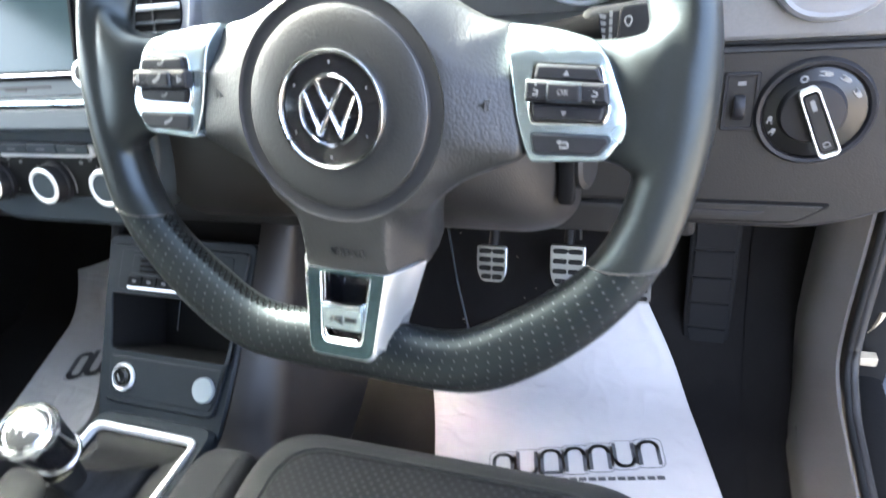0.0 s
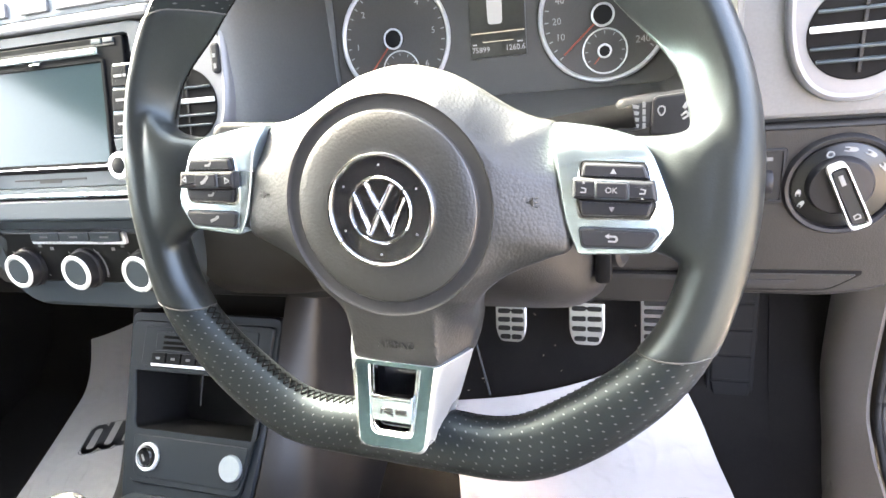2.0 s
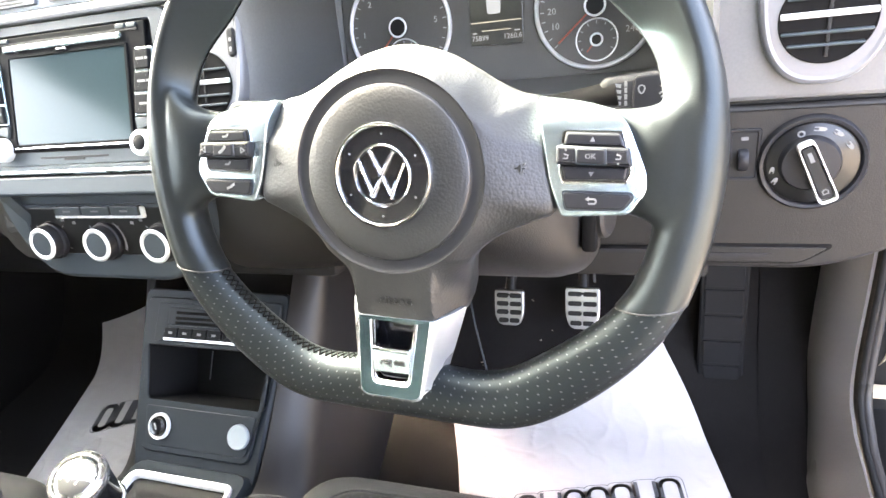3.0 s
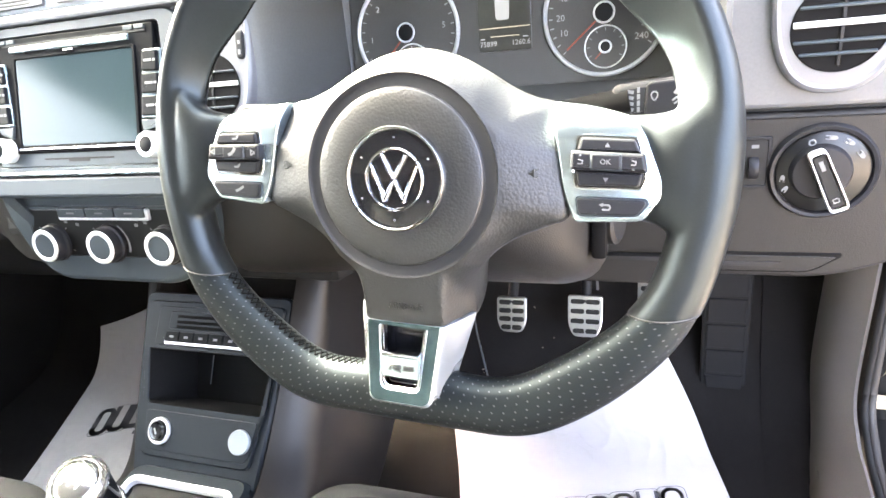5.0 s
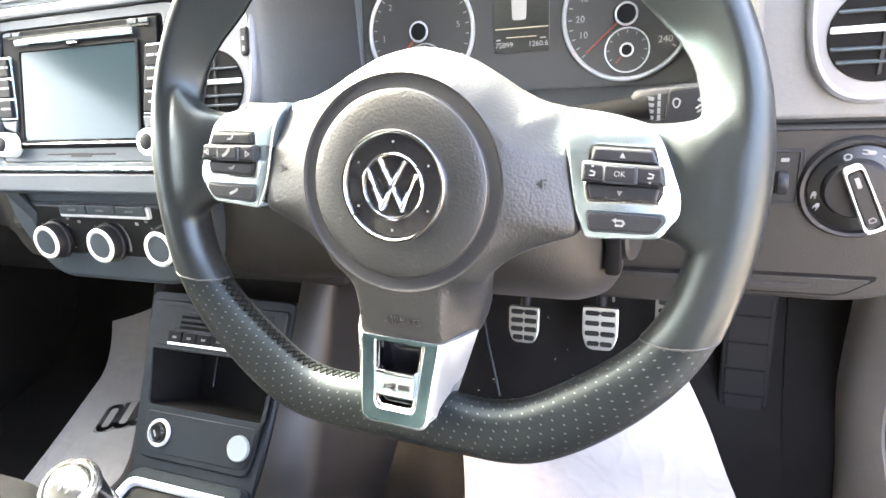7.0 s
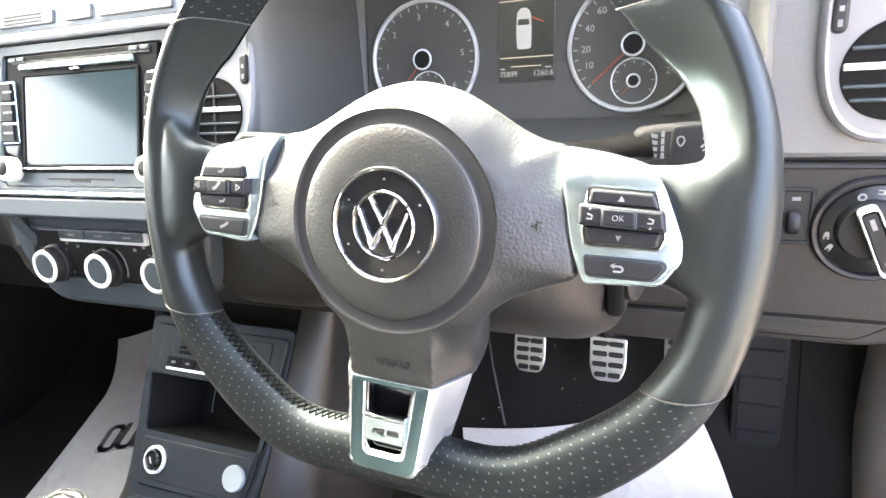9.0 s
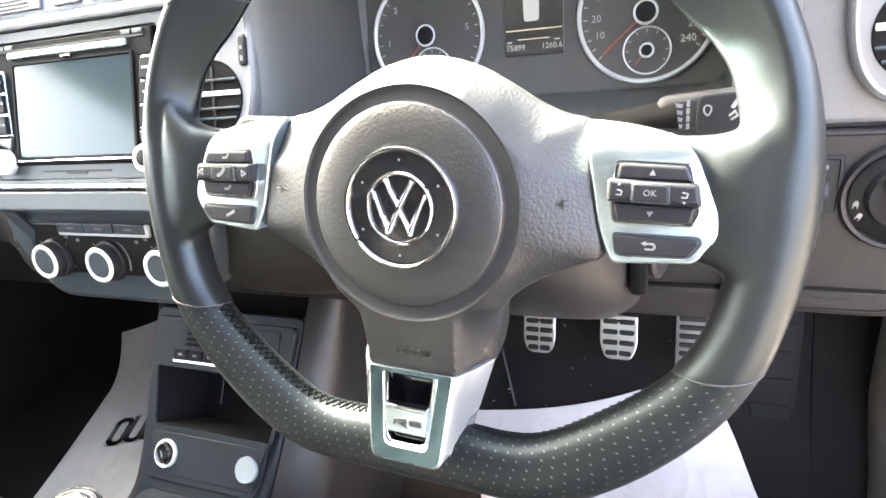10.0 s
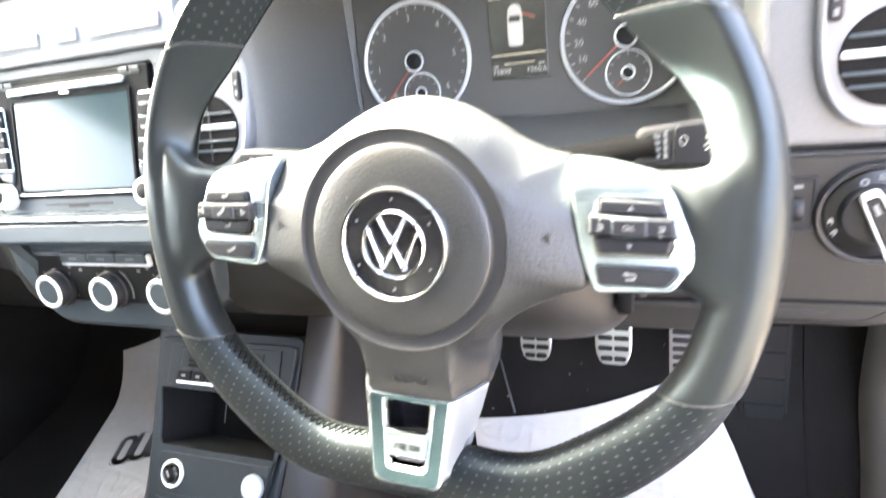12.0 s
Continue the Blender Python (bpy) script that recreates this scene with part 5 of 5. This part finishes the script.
# ---- pedals ----
def pedal(x, y, z, w_top, w_bot, h, rows, cols, label, lean=28):
    p = thing("pedal", leaning(x, y, z, lean), label, "pedal", "foot pedals")
    o = rounded([(-w_bot / 2, -h / 2), (w_bot / 2, -h / 2), (w_top / 2, -h / 5), (w_top / 2, h / 2), (-w_top / 2, h / 2), (-w_top / 2, -h / 5)], [0.008, 0.008, 0.012, 0.005, 0.005, 0.012], 4)
    part("plate", slab(o, -0.006, 0.0, 0.0015), STEEL, p, "brushed steel pedal plate")
    for r in range(rows):
        for c in range(cols):
            y0 = -h / 2 + h * (r + 0.62) / (rows + 0.25)
            narrow = table(y0, (-h / 2, -h / 5, h / 2), (w_bot, w_top, w_top))
            w = narrow * 0.80 / cols
            x0 = (c - (cols - 1) / 2) * narrow * 0.44
            part("rubber_stud", slab(rect(x0 - w * 0.5, x0 + w * 0.5, y0 - 0.0037, y0 + 0.0037, 0.0034, 4), -0.001, 0.0022, 0.0012), RUBBER, p)
    part("arm", pipe([(0, h * 0.3, -0.006), (0.0, h * 0.9, -0.02), (0.0, h * 2.2, -0.05), (0, h * 3.5, -0.03)], 0.008, 10), BLACK, p)
    return p


pedal(-0.066, 0.424, 0.208, 0.047, 0.032, 0.056, 4, 2, "brushed steel clutch pedal with black rubber studs")
pedal(0.043, 0.453, 0.189, 0.053, 0.036, 0.066, 4, 2, "brushed steel brake pedal with black rubber studs")
pedal(0.143, 0.455, 0.200, 0.044, 0.044, 0.125, 9, 1, "long brushed steel accelerator pedal with rubber bars", 14)
part("pedal_rod", pipe([(0.062, 0.47, 0.23), (0.064, 0.47, 0.40)], 0.002, 8), STEEL, tagged(thing("brake_switch_rod", pose(0, 0, 0), "thin bright rod above the brake pedal", "rod"), ""))
rod = thing("carpet_edge", pose(0, 0, 0), "thin pale edge trim on the footwell carpet", "carpet trim")
part("edge", pipe([(-0.145, 0.47, 0.24), (-0.140, 0.455, 0.14), (-0.122, 0.425, 0.047)], 0.0018, 6), GREYTRIM, rod)

# footrest pad on the toe board
rest = thing("footrest", pose(0, 0, 0), "black ribbed footrest pad on the toe board", "footrest")


def toe(x, t, lift):
    """A place on the footrest: across it, up it and out from it."""
    return (x, 0.452 + 0.055 * t - lift, lerp(0.035, 0.300, t))


pad_rim = rounded([(0.214, 0.02), (0.266, 0.0), (0.279, 0.10), (0.279, 1.0), (0.214, 1.0)], [0.02, 0.02, 0.03, 0.004, 0.004], 6)
part("backing", rings([[toe(0.2465 + (x - 0.2465) * k, 0.5 + (t - 0.5) * (1 + (k - 1) * 0.3), h) for x, t in pad_rim] for k, h in ((1.0, 0.0), (1.0, 0.006), (0.93, 0.0085))], cap1=True), DEEP, rest)
for t0, t1 in ((0.07, 0.20), (0.22, 0.36), (0.38, 0.52), (0.54, 0.68), (0.70, 0.84), (0.86, 0.99)):
    rib = [(0.220 + 0.006 * (t0 < 0.1), t0), (0.273, t0), (0.273, t1), (0.220, t1)]
    part("rib", rings([[toe(0.2465 + (x - 0.2465) * k, (t0 + t1) / 2 + (t - (t0 + t1) / 2) * k, h) for x, t in rib] for k, h in ((1.0, 0.007), (1.0, 0.0105), (0.94, 0.0115))], cap1=True), DEEP, rest)

# ---- paper mats ----
def draped(left, right, flat, label, name="paper_mat"):
    """A paper mat that follows the floor, between a left and a right edge in plan."""
    a, b = smooth_loop(left, 44, False), smooth_loop(right, 44, False)
    n = len(a) - 1

    def f(u, v):
        i = round(v * n)
        p = lerp(a[i], b[i], u)
        p.y -= 0.012 * math.sin(math.pi * u) * (1 - ease(0, 0.3, v))
        q = noise.noise((p.x * 6, p.y * 6, 1.7))
        fold = (1 - abs(noise.noise((p.x * 26 + q, p.y * 17 - q, 3.1)))) ** 12 + 0.8 * (1 - abs(noise.noise((p.x * 15 - 2 * q, p.y * 38, 6.4)))) ** 14 + 0.5 * noise.noise((p.x * 5, p.y * 6, 2.0))
        crease = 0.0020 * (0.5 + fold) * (1 - 0.85 * math.exp(-(((p.x - flat[0]) / 0.18) ** 4) - ((p.y - flat[1]) / 0.085) ** 4)) * ease(0, 0.05, u) * (1 - ease(0.95, 1, u)) * ease(0, 0.08, v)
        return (p.x, p.y, floor_height(p.y) + 0.006 + crease)

    m = thing(name, pose(0, 0, 0), label, "paper mat", "paper footwell mats")
    part("sheet", sheet(f, 130, n, 0.0012), PAPER, m)
    return m


def print_block(m, cx, cy, turn, w, h, weight, ink, start=0):
    """The printed mark: a row of outlined cups and arches over a line of small bars."""
    n = 7
    place = at(cx, cy, 0, turn)

    def lay(name, bm, material, lift):
        bmesh.ops.transform(bm, matrix=place, verts=bm.verts[:])
        for q in bm.verts:
            q.co.z += floor_height(q.co.y) + lift
        part(name, bm, material, m)

    for i in range(start, n):
        x0 = -w / 2 + w * i / n
        x1 = x0 + w / n * 0.9
        rise = h * 0.05 * (i - 3)
        t, b = h * 0.34 + rise, -h * 0.34 + rise
        lay("print_outline", slab(rect(x0 - 0.0035, x1 + 0.0065, b - 0.006, t + 0.006, 0.011, 4), 0, 0.0002, 0.0001), GREYINK, 0.0086)
        lay("print_ground", slab(rect(x0 - 0.0022, x1 + 0.0052, b - 0.0047, t + 0.0047, 0.010, 4), 0, 0.0002, 0.0001), PAPER, 0.0089)
        xa, xb = x0 + 0.004, x1 - 0.001
        round_off = 0.42 * min(xb - xa, t - b)
        bow = [(1 - math.cos(radians(k * 15)), 1 - math.sin(radians(k * 15))) for k in range(7)]
        line = [(xa, t if i else t - round_off)] + [(xa + round_off * c, b + round_off * s) for c, s in bow] + [(xb - round_off * c, b + round_off * s) for c, s in reversed(bow)] + [(xb, t if i else t - round_off)]
        if not i:
            line += [(xb - round_off * c, t - round_off * s) for c, s in bow] + [(xa + round_off * c, t - round_off * s) for c, s in reversed(bow)]
        if i in (2, 3, 4, 6):
            line = [(x, t + b - y) for x, y in line]
        if i == 2:
            line.append(line[0])
        lay("print_stroke", stroke(line, weight, 0.0002), ink, 0.0095)
    bars = bmesh.new()
    for i in range(start, 11):
        add(bars, box(w / 24, h * 0.1, 0.0005, 0, at(-w * 0.08 + w * 0.6 * i / 11, -h * 0.60)))
    lay("print_line", bars, ink, 0.0096)


mat_driver = draped([(-0.192, 0.410, 0), (-0.162, 0.33, 0), (-0.128, 0.235, 0), (-0.070, 0.04, 0)], [(0.157, 0.484, 0), (0.212, 0.402, 0), (0.264, 0.235, 0), (0.305, 0.08, 0)], (0.08, 0.235), "white creased paper mat with dark print on the driver's floor")
print_block(mat_driver, 0.080, 0.238, 13, 0.235, 0.052, 0.0052, INK)
mat_passenger = draped([(-1.02, 0.455, 0), (-0.985, 0.35, 0), (-0.93, 0.17, 0), (-0.90, 0.05, 0)], [(-0.70, 0.556, 0), (-0.66, 0.43, 0), (-0.60, 0.24, 0), (-0.56, 0.10, 0)], (-0.775, 0.30), "white paper mat with dark print on the passenger's floor")
print_block(mat_passenger, -0.770, 0.300, 18, 0.235, 0.086, 0.0100, INK)

# ---- seats ----
def dotted(name, ground, dot):
    """Seat cloth woven with staggered rows of short pale dashes."""
    m = surface(name, ground, 0.9, vary=0.35, grain=1300, bump=0.5, spec=0.2)
    t = m.node_tree
    b = t.nodes["Principled BSDF"]
    co = next(n for n in t.nodes if n.type == "TEX_COORD")
    turn = t.nodes.new("ShaderNodeMapping")
    turn.inputs["Rotation"].default_value, turn.inputs["Scale"].default_value = (0, 0, radians(45)), (150, 150, 1)
    cells = t.nodes.new("ShaderNodeTexVoronoi")
    cells.voronoi_dimensions = "2D"
    cells.inputs["Scale"].default_value, cells.inputs["Randomness"].default_value = 1.0, 0.08
    t.links.new(co.outputs["Object"], turn.inputs["Vector"])
    t.links.new(turn.outputs["Vector"], cells.inputs["Vector"])
    spot = t.nodes.new("ShaderNodeMapRange")
    spot.inputs["From Min"].default_value, spot.inputs["From Max"].default_value = 0.12, 0.34
    spot.inputs["To Min"].default_value, spot.inputs["To Max"].default_value = 1, 0
    t.links.new(cells.outputs["Distance"], spot.inputs["Value"])
    mix = t.nodes.new("ShaderNodeMixRGB")
    mix.inputs["Color2"].default_value = (*dot, 1)
    t.links.new(spot.outputs["Result"], mix.inputs["Fac"])
    t.links.new(b.inputs["Base Color"].links[0].from_socket, mix.inputs["Color1"])
    t.links.new(mix.outputs["Color"], b.inputs["Base Color"])
    return m


SEATWEAVE = dotted("dashed woven seat cloth", (0.0036, 0.0039, 0.0045), (0.0125, 0.0135, 0.015))


def seat(x, y, label):
    s = thing("front_seat", pose(x, y, 0), label, "car seat", "front seats")
    rim = rounded([(-0.195, -0.5), (0.195, -0.5), (0.195, 0.0), (-0.195, 0.0)], [0.03, 0.03, 0.07, 0.07], 10)
    part("cushion", slab(rim, 0.17, 0.310, 0.034, 7), CLOTH, s, "charcoal cloth cushion border")
    middle = rounded([(-0.148, -0.48), (0.148, -0.48), (0.155, -0.030), (-0.155, -0.030)], [0.02, 0.02, 0.05, 0.05], 8)
    part("cushion_middle", slab(middle, 0.300, 0.3135, 0.008, 4), SEATWEAVE, s, "dashed woven cloth middle")
    seam = [(p[0] * 1.012, p[1] + 0.001, 0.3105) for p in middle]
    part("piping", pipe(seam + seam[:1], 0.0016, 8, False), CLOTH, s)
    for k in (-1, 1):
        side_rim = rounded([(k * 0.196, -0.5), (k * 0.272, -0.5), (k * 0.268, -0.035), (k * 0.200, -0.030)], [0.02, 0.02, 0.035, 0.02], 8)
        part("bolster", slab(side_rim, 0.15, 0.290, 0.016, 5), CLOTH, s)
    part("base", box(0.44, 0.40, 0.17, 0.03, at(0, -0.29, 0.10), 3), BLACK, s)
    part("backrest", box(0.46, 0.12, 0.6, 0.05, pose(0, -0.62, 0.62, 18), 4), CLOTH, s)
    return s


seat(0.0, 0.040, "charcoal dashed cloth driver's seat")
seat(-0.672, -0.028, "charcoal dashed cloth passenger seat")

# ---- door opening ----
sill = thing("door_sill", pose(0, 0, 0), "grey plastic sill and kick trim along the door opening", "sill trim", kind="structure")


def kick(u, v):
    """The trim strip: down the pillar, then back along the sill."""
    s = v
    front = smooth_loop([(0.372, 0.50, 0.56), (0.372, 0.492, 0.30), (0.37, 0.472, 0.12), (0.368, 0.415, 0.03), (0.355, 0.315, 0.012), (0.351, 0.243, 0.012), (0.345, -0.5, 0.012)], 8, False)
    rear = smooth_loop([(0.40, 0.44, 0.56), (0.40, 0.405, 0.33), (0.40, 0.383, 0.15), (0.40, 0.335, 0.105), (0.40, 0.28, 0.095), (0.40, 0.15, 0.09), (0.40, -0.5, 0.09)], 8, False)
    i = round(s * (len(front) - 1))
    p = lerp(front[i], rear[i], u)
    p.x -= 0.012 * math.sin(u * math.pi)
    return p


part("kick_trim", sheet(kick, 12, 48, 0.006), KICK, sill)
part("door_seal", pipe(smooth_loop([(0.407, 0.435, 0.62), (0.407, 0.40, 0.33), (0.407, 0.376, 0.15), (0.407, 0.328, 0.103), (0.407, 0.27, 0.091), (0.407, 0.1, 0.086), (0.407, -0.6, 0.086)], 8, False), 0.0045, 10), RUBBER, sill)
part("outer_trim", pipe(smooth_loop([(0.4145, 0.437, 0.62), (0.4145, 0.402, 0.33), (0.4145, 0.378, 0.15), (0.4145, 0.330, 0.103), (0.4145, 0.272, 0.089), (0.4145, 0.1, 0.082), (0.4145, -0.6, 0.082)], 8, False), 0.0060, 12), SEALGREY, sill)
part("kick_panel", box(0.02, 0.36, 0.62, 0.004, at(0.392, 0.62, 0.27)), CARPET, sill)
part("side_carpet", sheet(lambda u, v: (lerp(0.30, 0.385, u), lerp(-0.4, 0.63, v), floor_height(lerp(-0.4, 0.63, v)) - 0.003 + 0.008 * ease(0, 0.5, u) + 0.02 * u ** 2.5), 8, 60, 0.004), CARPET, sill)
part("outer_sill", box(0.05, 1.9, 0.18, 0.015, at(0.442, -0.40, -0.01)), RUBBER, sill)
part("sill_step", box(0.16, 1.9, 0.30, 0.02, at(0.545, -0.40, -0.10)), BODY, sill)
part("door_jamb", box(0.05, 0.26, 0.9, 0.012, at(0.446, 0.53, 0.28)), RUBBER, sill)
part("wing_panel", box(0.20, 0.30, 0.95, 0.02, at(0.565, 0.60, 0.20)), BODY, sill)
part("trim_clip", box(0.030, 0.014, 0.014, 0.002, at(0.428, 0.386, 0.127)), TAN, sill, "pale tan trim clip")
part("door_strap", sheet(lambda u, v: (lerp(0.434, 0.420, v) + 0.010 * u + 0.004 * math.sin(3 * v), 0.399 + 0.006 * u + 0.01 * v * v, lerp(0.196, 0.142, v)), 3, 10, 0.003), TAN, sill, "pale door check strap")
part("warning_reflector", box(0.012, 0.010, 0.016, 0.003, at(0.455, 0.397, 0.048)), RED, sill, "dull red door reflector")

door = thing("door_driver", pose(0.50, 0.42, 0, 0, 0, -14), "dark driver's door standing open", "car door", kind="structure")
part("door_panel", box(1.05, 0.07, 0.72, 0.02, at(0.54, 0.0, 0.36), 3), DASHDARK, door)

# pale crumbs on the driver's carpet
random.seed(11)
litter = bmesh.new()
for i in range(18):
    x, y = random.uniform(-0.16, 0.12), random.uniform(0.40, 0.53)
    d = random.uniform(0.0008, 0.0022)
    add(litter, box(d * random.uniform(1, 2.2), d, d * 0.7, d * 0.2, pose(x, y, floor_height(y) + 0.003, 0, 0, random.uniform(0, 180)), 1))
tagged(part("crumbs", litter, CRUMB), "small pale crumbs on the black carpet", "crumbs", kind="stuff")
